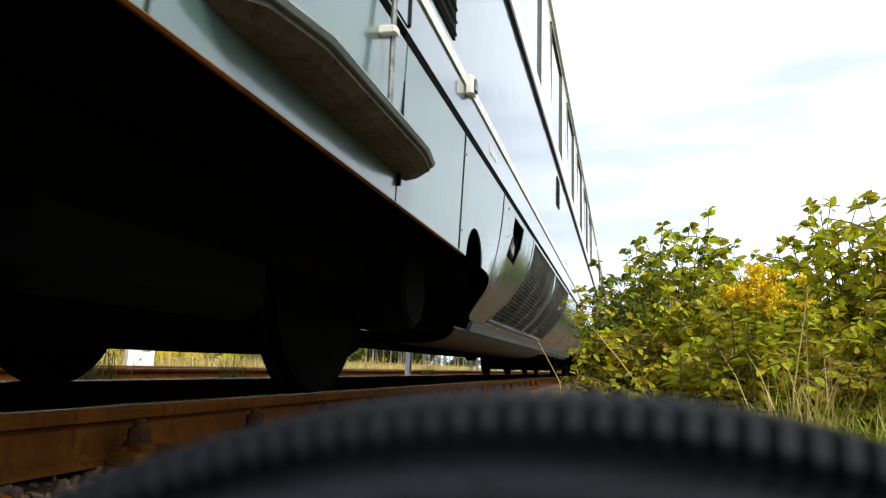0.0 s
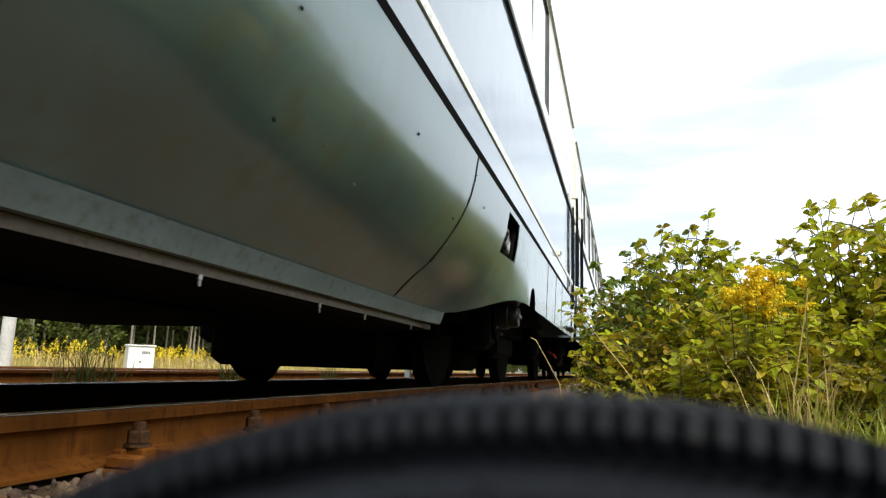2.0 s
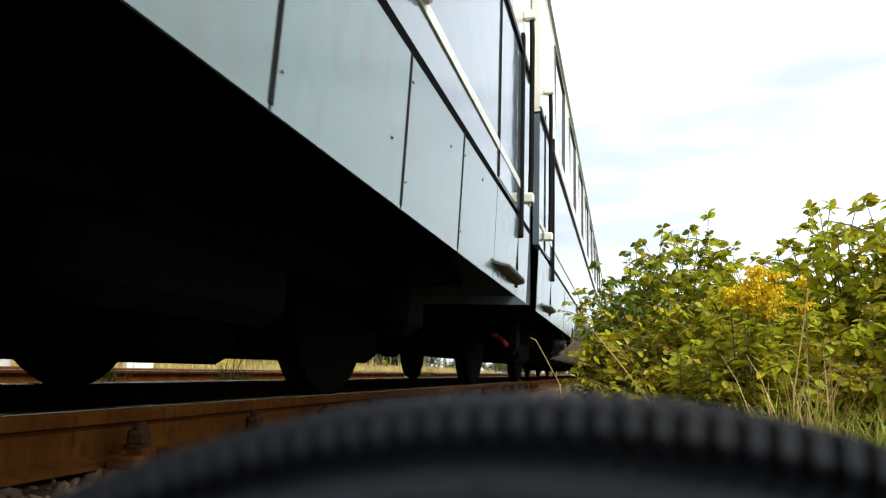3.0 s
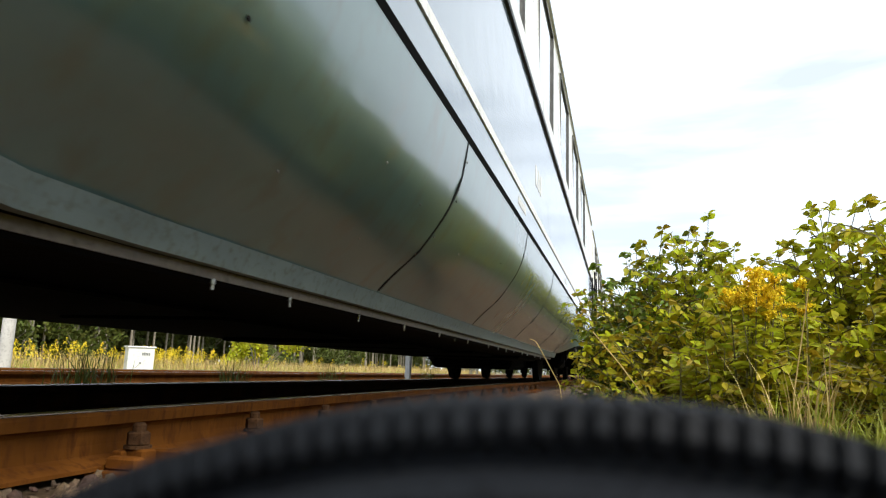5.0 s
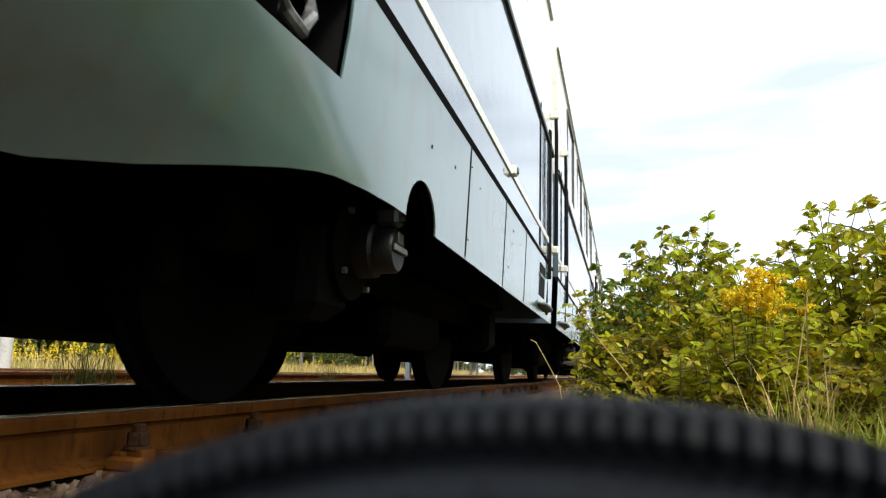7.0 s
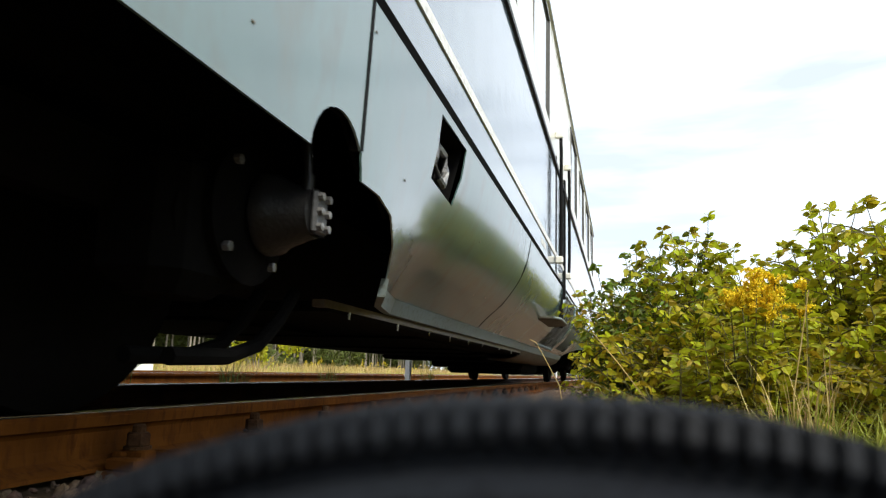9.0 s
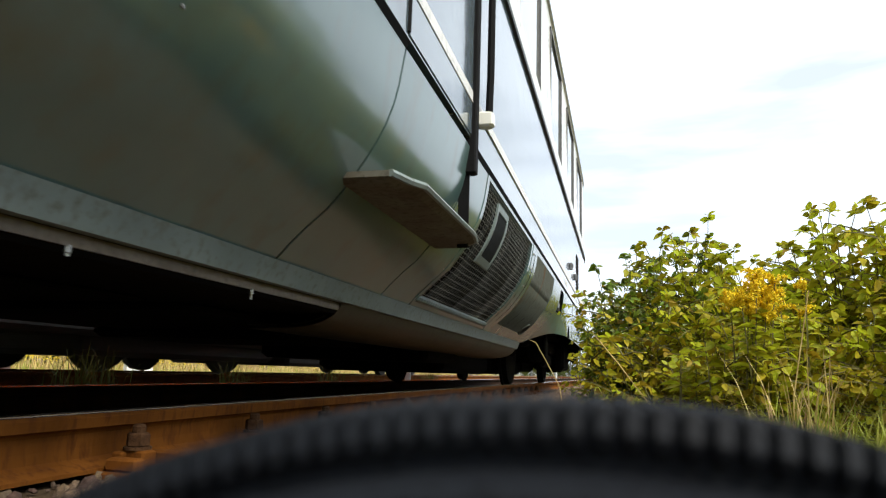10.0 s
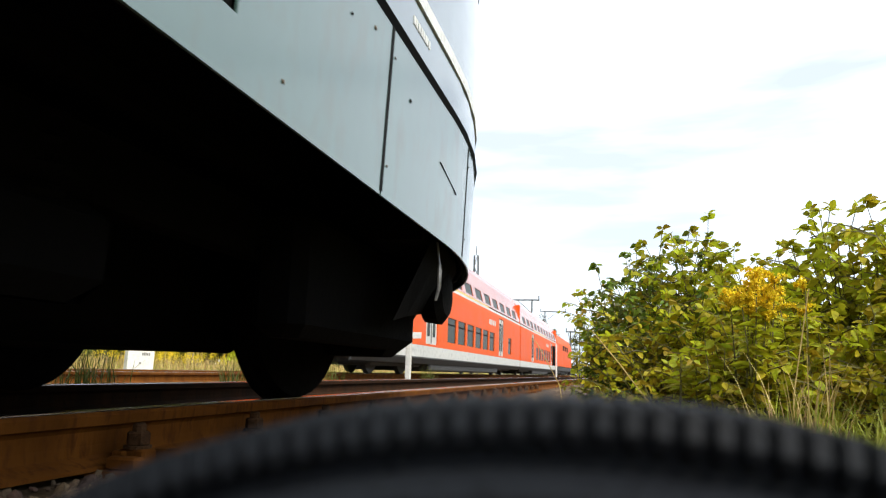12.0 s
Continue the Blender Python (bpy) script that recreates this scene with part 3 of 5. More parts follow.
def bogie(car, axles, parent, wheels, box_at, bolts=True):
    """Side frames, cross beam, springs, axle boxes and wheelsets."""
    a, b = min(axles), max(axles)
    m = (a + b) / 2
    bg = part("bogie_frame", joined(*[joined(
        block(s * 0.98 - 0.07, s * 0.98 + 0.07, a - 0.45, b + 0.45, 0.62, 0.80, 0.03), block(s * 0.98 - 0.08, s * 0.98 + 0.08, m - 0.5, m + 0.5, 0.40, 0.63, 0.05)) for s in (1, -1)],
        block(-1.0, 1.0, m - 0.25, m + 0.25, 0.45, 0.75, 0.04), block(-0.9, 0.9, a - 0.5, a - 0.38, 0.5, 0.7, 0.02), block(-0.9, 0.9, b + 0.38, b + 0.5, 0.5, 0.7, 0.02)), DARK, parent, "sooty bogie frame, shade put into its black")
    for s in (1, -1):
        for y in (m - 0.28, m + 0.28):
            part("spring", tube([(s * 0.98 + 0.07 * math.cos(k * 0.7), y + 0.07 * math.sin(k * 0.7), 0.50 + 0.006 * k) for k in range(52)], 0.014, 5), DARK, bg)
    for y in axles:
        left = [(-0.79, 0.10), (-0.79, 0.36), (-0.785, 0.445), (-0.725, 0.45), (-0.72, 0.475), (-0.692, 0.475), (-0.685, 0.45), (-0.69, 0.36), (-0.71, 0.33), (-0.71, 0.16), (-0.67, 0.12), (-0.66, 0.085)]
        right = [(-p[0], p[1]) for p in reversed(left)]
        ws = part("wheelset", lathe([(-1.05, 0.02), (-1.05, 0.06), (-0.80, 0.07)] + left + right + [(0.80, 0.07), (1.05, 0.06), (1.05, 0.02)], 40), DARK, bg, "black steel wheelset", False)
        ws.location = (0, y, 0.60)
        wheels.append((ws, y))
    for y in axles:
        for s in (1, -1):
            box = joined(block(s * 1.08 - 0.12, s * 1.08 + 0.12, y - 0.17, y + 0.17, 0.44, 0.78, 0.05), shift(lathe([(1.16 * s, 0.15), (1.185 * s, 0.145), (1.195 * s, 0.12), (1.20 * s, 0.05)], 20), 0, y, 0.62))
            ab = part("axle_box", box, DARK, bg, "sooty axle box, shade put into its black")
    for y in box_at:
        if not bolts:
            part("axle_cap", shift(lathe([(1.16, 0.17), (1.22, 0.17), (1.235, 0.15), (1.24, 0.01)], 22), 0, y, 0.62), DARK, bg, "dark round bearing cover")
        elif y == car.left:
            # tapered cup with a small bolted face, a flange with four bolts and a damper rod above
            yc, zc = y + 0.15, 0.67
            cp = part("axle_cap", shift(lathe([(1.24, 0.10), (1.25, 0.108), (1.28, 0.105), (1.295, 0.092), (1.37, 0.066), (1.382, 0.064)], 24), 0, yc, zc), IRON, bg, "black tapered bearing cover", True)
            part("cap_face", block(1.38, 1.40, yc - 0.038, yc + 0.038, zc - 0.058, zc + 0.058, 0.012), STEELFACE, cp, "dark grey bolted face plate")
            for k in range(6):
                part("cap_bolt", shift(lathe([(1.395, 0.011), (1.413, 0.011), (1.414, 0.004)], 6), 0, yc + 0.021 * (1 if k % 2 else -1), zc + 0.039 * (k // 2 - 1)), CAP, cp)
            part("flange", shift(lathe([(1.16, 0.10), (1.16, 0.18), (1.225, 0.18), (1.24, 0.10)], 22), 0, yc - 0.04, zc - 0.01), DARK, cp, "sooty flange, shade put into its black")
            for k in range(4):
                part("flange_bolt", shift(lathe([(1.22, 0.013), (1.245, 0.013), (1.246, 0.004)], 6), 0, yc - 0.04 + 0.155 * math.cos(0.7 + k * 1.571), zc - 0.01 + 0.155 * math.sin(0.7 + k * 1.571)), CAP, cp)
            part("damper_rod", tube([(1.365, yc - 0.02, zc + 0.04), (1.365, yc - 0.02, zc + 0.095), (1.365, yc - 0.02, zc + 0.096), (1.35, yc - 0.03, zc + 0.30)], [0.018, 0.018, 0.012, 0.014], 10), IRON, cp, "black damper rod", True)
        else:
            # drum with a clamp bar across it and a bracket on top
            yc, zc = y + 0.13, 0.695
            cp = part("axle_cap", shift(lathe([(1.22, 0.09), (1.228, 0.098), (1.30, 0.097), (1.31, 0.083), (1.37, 0.081), (1.382, 0.072), (1.384, 0.005)], 26), 0, yc, zc), IRON, bg, "dark round bearing drum", True)
            part("clamp_bar", block(1.384, 1.396, yc - 0.068, yc + 0.068, zc - 0.012, zc + 0.014, 0.004), CAP, cp, "pale clamp bar")
            part("name_plate", block(1.384, 1.388, yc - 0.02, yc + 0.04, zc + 0.022, zc + 0.062, 0.001), CAP, cp, "pale plate")
            part("bracket", block(1.30, 1.385, yc - 0.035, yc + 0.05, zc + 0.085, zc + 0.15, 0.012), STEELFACE, cp, "grey bracket")
            part("bracket_bolt", shift(lathe([(1.383, 0.012), (1.40, 0.012), (1.401, 0.004)], 6), 0, yc + 0.01, zc + 0.118), CAP, cp)
            part("flange", shift(lathe([(1.16, 0.10), (1.16, 0.17), (1.225, 0.17), (1.24, 0.09)], 22), 0, yc - 0.03, zc - 0.01), DARK, cp, "sooty flange, shade put into its black")
            for k in range(4):
                part("flange_bolt", shift(lathe([(1.22, 0.012), (1.245, 0.012), (1.246, 0.004)], 6), 0, yc + 0.155 * math.cos(0.6 + k * 1.571), zc + 0.155 * math.sin(0.6 + k * 1.571)), CAP, cp)


def side_wall(car, z0, z1, a, b, x=None, thick=0.05, s=1):
    ys = spaced(a, b, 0.5 if not car.nose else 0.2)
    v, f = sheet(ys, [z0, (z0 + z1) / 2, z1], lambda y, z: (car.width(y), y, z), thick)
    if s < 0:
        v, f = [(-p[0], p[1], p[2]) for p in v], [tuple(reversed(q)) for q in f]
    return v, f


def build_car(name, start, end, left, right, seams, lifts, grilles, doors, arches, label, nose=False, first_door=False, hatch=None, louvres=()):
    car = Car(start, end, left, right, arches, nose)
    body_end = car.len + (1.85 if nose else 0)
    ob = thing(name, label, "rail car", "cars of the train", pose(TRACK, start, 0))
    rel = [s - start for s in seams]
    holes = [(a - start, b - start, 0.965, 1.205) for a, b in lifts]
    if hatch:
        holes.append((hatch[0] - start, hatch[1] - start, hatch[2], hatch[3]))
    gr = [(a - start, b - start) for a, b in grilles]
    drs = [(a - start, b - start) for a, b in doors]
    # skirt plates between the seams
    cuts = sorted(set([0.0, body_end] + rel + [y for g in gr + drs for y in g]))
    for a, b in zip(cuts, cuts[1:]):
        mid = (a + b) / 2
        if any(g[0] < mid < g[1] for g in gr) or b - a < 0.03:
            continue
        hole = next((h for h in holes if a < h[0] and h[1] < b), None)
        in_door = any(d[0] < mid < d[1] for d in drs)
        p = part("skirt_panel", skirt_panel(car, a + 0.006, b - 0.006, hole), PAINT, ob, "grey-green skirt plate", True)
    for e in rel:
        if any(g[0] - 0.02 <= e <= g[1] + 0.02 for g in gr):
            continue
        zs = [0.012 + car.foot(e) + (BELT - 0.016 - car.foot(e)) * k / 12 for k in range(13)]
        part("panel_joint", sheet([e - 0.010, e + 0.010], zs, lambda y, z: (car.skin(y, z) + 0.0015, y, z), 0.03), SEAL, ob, "narrow black joint")
        for z in (0.84, 1.16):
            if z > car.foot(e) + 0.06:
                part("rivet", shift(lathe([(0.0, 0.0045), (0.004, 0.004), (0.005, 0.001)], 8), car.skin(e + 0.03, z), e + 0.03, z), CAP, ob)
    dots = random.Random(int(start) + 7)
    for _ in range(46):
        y, z = dots.uniform(0.3, car.len - 0.3), dots.uniform(0.70, 1.21)
        if z < car.foot(y) + 0.05 or any(g[0] - 0.02 < y < g[1] + 0.02 for g in gr + drs) or any(h[0] - 0.05 < y < h[1] + 0.05 for h in holes):
            continue
        r = dots.choice((0.004, 0.005, 0.007))
        part("bolt_head", shift(lathe([(0.0, r), (0.003, r * 0.9), (0.004, r * 0.3)], 7), car.skin(y, z), y, z), dots.choice((SEAL, CAP, GRIME)), ob)
    if first_door:
        part("skirt_edge", tube([(car.skin(y, car.foot(y)) - 0.004, y, car.foot(y) - 0.001) for y in spaced(0.4, car.left - 0.25, 0.2)], 0.006, 6), RUST, ob, "rusty lower edge of the skirt")
    # added black backing sheet, so that the open joints look dark
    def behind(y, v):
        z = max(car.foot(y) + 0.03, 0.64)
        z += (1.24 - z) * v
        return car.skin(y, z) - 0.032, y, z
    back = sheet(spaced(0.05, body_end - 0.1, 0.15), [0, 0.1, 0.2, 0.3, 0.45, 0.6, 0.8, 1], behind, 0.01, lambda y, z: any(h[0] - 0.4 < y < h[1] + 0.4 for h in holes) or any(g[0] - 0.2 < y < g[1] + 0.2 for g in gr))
    part("inner_frame", back, DARK, ob, "added black backing sheet behind the joints")
    for h in holes:
        lifting_eye(car, *h, ob)
    for i, g in enumerate(gr):
        if nose and i == 1:
            ribbed_plate(car, g[0], g[1], ob)
            continue
        wire_grille(car, g[0], g[1], ob, WIRE, 0.044, 0.023)
    # sill along the rounded middle, with hanging bolts
    s0, s1 = car.left + arches[0][1] - 0.05, car.right - arches[1][1] + 0.04
    def sill_at(y, z):
        return car.skin(y, z) + 0.010, y, z
    part("sill", sheet(spaced(s0, s1, 0.35), [0.532, 0.563, 0.597], sill_at, 0.03), STRIP, ob, "grey painted sill strip")
    belly = (gr[0][0] - 0.75, gr[-1][1] + (0.15 if nose else 0.6)) if gr else (s1, s1)
    for a, b in ((s0 + 0.05, min(belly[0], s1)), (belly[1], s1)):
        if b - a < 0.2:
            continue
        part("sill_lip", sheet(spaced(a, b, 0.35), [0.502, 0.530], lambda y, z: (SIDE - 0.425, y, z), 0.05), GRIME, ob, "grimy lower lip")
    rng = random.Random(int(start * 10))
    y = s0 + 0.3
    while y < s1 - 0.2:
        d = rng.uniform(0.022, 0.036)
        if belly[0] < y < belly[1]:
            y = belly[1] + 0.1
            continue
        part("sill_bolt", tube([(SIDE - 0.43, y, 0.505), (SIDE - 0.43, y, 0.49), (SIDE - 0.43, y, 0.488), (SIDE - 0.43, y, 0.505 - d)], [0.007, 0.007, 0.0045, 0.0045], 6), CHROME, ob)
        y += rng.uniform(0.35, 0.8)
    if gr:
        b0, b1 = belly
        prof = [(0.412, 0.531), (0.424, 0.506), (0.447, 0.482), (0.485, 0.460), (0.54, 0.443), (0.62, 0.432), (0.80, 0.428)]
        bv = [(SIDE - a, y, z) for y in (b0, b1) for a, z in prof] + [(SIDE - a - 0.01, y, z + 0.015) for y in (b0, b1) for a, z in prof]
        n5 = len(prof)
        bf = [(i, i + n5, i + n5 + 1, i + 1) for i in range(n5 - 1)]
        bf += [tuple(reversed([k + 2 * n5 for k in q])) for q in bf] + [(0, 2 * n5, 3 * n5, n5)]
        part("belly_plate", (bv, bf), BELLY, ob, "grimy plate under the screens, brown ground reflection put into its colour", True)
    # side, stripe, mouldings and window band
    walls = [side_wall(car, BELT + 0.028, LINE, 0, body_end)]
    part("side_wall", walls[0], UPPER, ob, "blue-grey side sheet", True)
    edges = [0.0] + [q for d in sorted(drs) for q in d] + [body_end]
    for a, b in zip(edges[::2], edges[1::2]):
        if b - a < 0.1:
            continue
        part("belt_seal", sheet(spaced(a, b, 0.3), [BELT - 0.012, BELT + 0.008, BELT + 0.028], lambda y, z: (car.width(y) + (0.012 if abs(z - BELT - 0.008) < 0.001 else 0.0), y, z), 0.04), SEAL, ob, "black rubber moulding")
    part("stripe", sheet(spaced(0.0, body_end, 0.3), [1.436, 1.484], lambda y, z: (car.width(y) + 0.007, y, z), 0.010), WHITE, ob, "white painted stripe")
    part("moulding", joined(sheet(spaced(0, body_end, 0.3), [LINE, LINE + 0.02], lambda y, z: (car.width(y) + 0.018, y, z), 0.03), sheet(spaced(0, body_end, 0.3), [LINE + 0.045, LINE + 0.06], lambda y, z: (car.width(y) + 0.012, y, z), 0.03)), IRON, ob, "dark double moulding")
    far = [side_wall(car, 0.78, EAVE, 0, body_end, s=-1)]
    part("far_side_wall", far[0], UPPER, ob)
    wins, w0, w1 = [], 2.60, 3.66
    y = 1.45
    while y < car.len - 1.6:
        if not any(d[0] - 1.25 < y + 0.6 < d[1] + 0.65 for d in drs):
            wins.append((y, y + 1.25))
        y += 2.13
    xs = sorted({0.0, body_end, *[q for w in wins for q in w]} | {round(k * 0.3 + car.len - 0.6, 3) for k in range(9) if nose})
    band = sheet(xs, [LINE + 0.02, w0, w1, EAVE], lambda y, z: (car.width(y) - 0.03 * max(0, z - 3.0), y, z), 0.06, lambda y, z: w0 < z < w1 and any(a < y < b for a, b in wins))
    part("window_band", band, CREAM, ob, "cream painted window band")
    for a, b in wins:
        win = part("window_seal", joined(block(SIDE - 0.045, SIDE - 0.003, a, a + 0.018, w0, w1), block(SIDE - 0.045, SIDE - 0.003, b - 0.018, b, w0, w1), block(SIDE - 0.045, SIDE - 0.005, a, b, w0, w0 + 0.02), block(SIDE - 0.045, SIDE - 0.005, a, b, w1 - 0.025, w1)), SEALGREY, ob, "grey rubber window surround")
        part("pane", block(SIDE - 0.032, SIDE - 0.022, a + 0.02, b - 0.02, w0 + 0.02, w1 - 0.03), GLASS, win, "reflecting window pane")
    # roof
    def arch(y):
        w = car.width(y)
        return [(w * c, y, EAVE + 0.42 * s) for c, s in [(1.0, 0), (0.985, 0.12), (0.93, 0.38), (0.8, 0.65), (0.6, 0.84), (0.3, 0.96), (0, 1)]] + [(-w * c, y, EAVE + 0.42 * s) for c, s in [(0.3, 0.96), (0.6, 0.84), (0.8, 0.65), (0.93, 0.38), (0.985, 0.12), (1.0, 0)]]
    part("roof", tube_rings([arch(y) for y in spaced(0, body_end, 0.5)]), CREAM, ob, "cream curved roof")
    part("roof_gutter", tube([(car.width(y) - 0.01, y, EAVE + 0.01) for y in spaced(0, body_end, 0.5)], 0.012, 5), CAP, ob, "thin gutter rim")
    # floor, ends and equipment below
    def outline(y, z):
        w = min(1.06, car.width(y) - 0.06)
        return [(-w, y, z), (w, y, z)]
    ys = spaced(0.02, body_end - 0.02, 0.5)
    fl = [p for y in ys for z in (0.86, 0.93) for p in outline(y, z)]
    ff = []
    for i in range(len(ys) - 1):
        k = i * 4
        ff += [(k, k + 1, k + 5, k + 4), (k + 2, k + 6, k + 7, k + 3), (k, k + 4, k + 6, k + 2), (k + 1, k + 3, k + 7, k + 5)]
    part("underfloor", (fl, ff), DARK, ob, "sooty underfloor, shade put into its black")
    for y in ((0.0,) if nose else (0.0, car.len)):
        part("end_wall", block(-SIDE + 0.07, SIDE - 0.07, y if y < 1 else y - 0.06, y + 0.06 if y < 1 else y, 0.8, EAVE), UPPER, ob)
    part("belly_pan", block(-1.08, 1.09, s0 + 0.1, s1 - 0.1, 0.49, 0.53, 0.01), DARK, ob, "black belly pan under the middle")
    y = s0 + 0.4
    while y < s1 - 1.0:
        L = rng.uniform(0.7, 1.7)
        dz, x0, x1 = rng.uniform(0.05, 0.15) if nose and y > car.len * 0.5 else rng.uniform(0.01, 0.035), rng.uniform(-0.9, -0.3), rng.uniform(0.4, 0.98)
        part("underfloor_case", block(x0, x1, y, min(y + L, s1 - 0.2), 0.49 - dz, 0.49, 0.03), DARK, ob, "sooty equipment case, shade put into its black")
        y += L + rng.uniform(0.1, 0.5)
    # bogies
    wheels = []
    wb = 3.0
    # added sheet above the floor; keeps daylight from showing through the body
    part("inner_wall", block(1.0, 1.04, 0.3, car.len - (0.05 if nose else 0.3), 0.94, 2.3), DARK, ob, "added dark sheet that stops light and sight through the car")
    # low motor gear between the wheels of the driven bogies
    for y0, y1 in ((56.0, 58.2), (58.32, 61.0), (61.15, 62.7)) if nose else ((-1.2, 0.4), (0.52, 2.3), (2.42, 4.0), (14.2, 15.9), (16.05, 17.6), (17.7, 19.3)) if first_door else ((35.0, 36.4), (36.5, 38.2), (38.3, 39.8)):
        part("motor_case", block(-0.60, 0.60, y0 - start, y1 - start, (0.30 if nose or first_door else 0.36) + 0.03 * math.sin(y0 * 3), 0.80, 0.05), DARK, ob, "sooty motor case hung low between the wheels, shade put into its black")
    bogie(car, [car.left, car.left - wb], ob, wheels, [car.left], not first_door)
    bogie(car, [car.right, car.right + (4.0 if nose else wb)], ob, wheels, [car.right], not nose)
    for d in drs:
        entrance(car, d[0], d[1], ob)
    for (a, b, z0, z1) in louvres:
        a, b = a - start, b - start
        lv = part("louvre", block(SIDE - 0.02, SIDE + 0.006, a, b, z0, z1), SEAL, ob, "black louvred air intake")
        for z in spaced(z0 + 0.03, z1 - 0.03, 0.05):
            part("louvre_slat", ([(SIDE + 0.007, a + 0.01, z), (SIDE + 0.007, b - 0.01, z), (SIDE + 0.016, b - 0.01, z - 0.014), (SIDE + 0.016, a + 0.01, z - 0.014), (SIDE + 0.007, a + 0.01, z - 0.02), (SIDE + 0.007, b - 0.01, z - 0.02)], [(0, 1, 2, 3), (3, 2, 5, 4)]), IRON, lv)
    return ob, car, wheels


def fittings(ob, start, rows):
    """Small lamp sockets and latches on the side."""
    for u, z, h, mat in rows:
        y = u - start
        f = part("side_fitting", block(SIDE - 0.002, SIDE + 0.035, y - 0.035, y + 0.035, z - h / 2, z + h / 2, 0.008), mat, ob, "small grey fitting on the side")
        part("fitting_cover", block(SIDE + 0.035, SIDE + 0.045, y - 0.022, y + 0.022, z - h * 0.3, z + h * 0.3, 0.004), CAP, f)


def screen_frame(ob, car, y0, y1, z0, z1):
    """A flat bar frame in the wire screen, round a black sheet that stands for a shaded hole."""
    bar = lambda a, b, c, d: sheet([a, b], spaced(c, d, 0.05), lambda y, z: (car.skin(y, z) + 0.008, y, z), 0.012)
    part("screen_frame", joined(bar(y0, y0 + 0.035, z0, z1), bar(y1 - 0.035, y1, z0, z1), bar(y0, y1, z1, z1 + 0.035), bar(y0, y1, z0 - 0.035, z0)), STRIP, ob, "grey bar frame in the screen")
    part("screen_hole", sheet([y0 + 0.03, y1 - 0.03], spaced(z0, z1, 0.05), lambda y, z: (car.skin(y, z) + 0.003, y, z), 0.004), SEAL, ob, "black sheet for the shade in the hole")


def lettering(ob, start, rows):
    """Short white writing marks on the side: plain bars."""
    rng = random.Random(3)
    for u, z, n, h in rows:
        y = u - start
        for _ in range(n):
            w = h * rng.uniform(0.35, 0.6)
            part("writing_mark", block(SIDE + 0.0005, SIDE + 0.003, y, y + w, z, z + h), WHITE, ob)
            y += w + h * rng.uniform(0.2, 0.5)


TRAIN = []


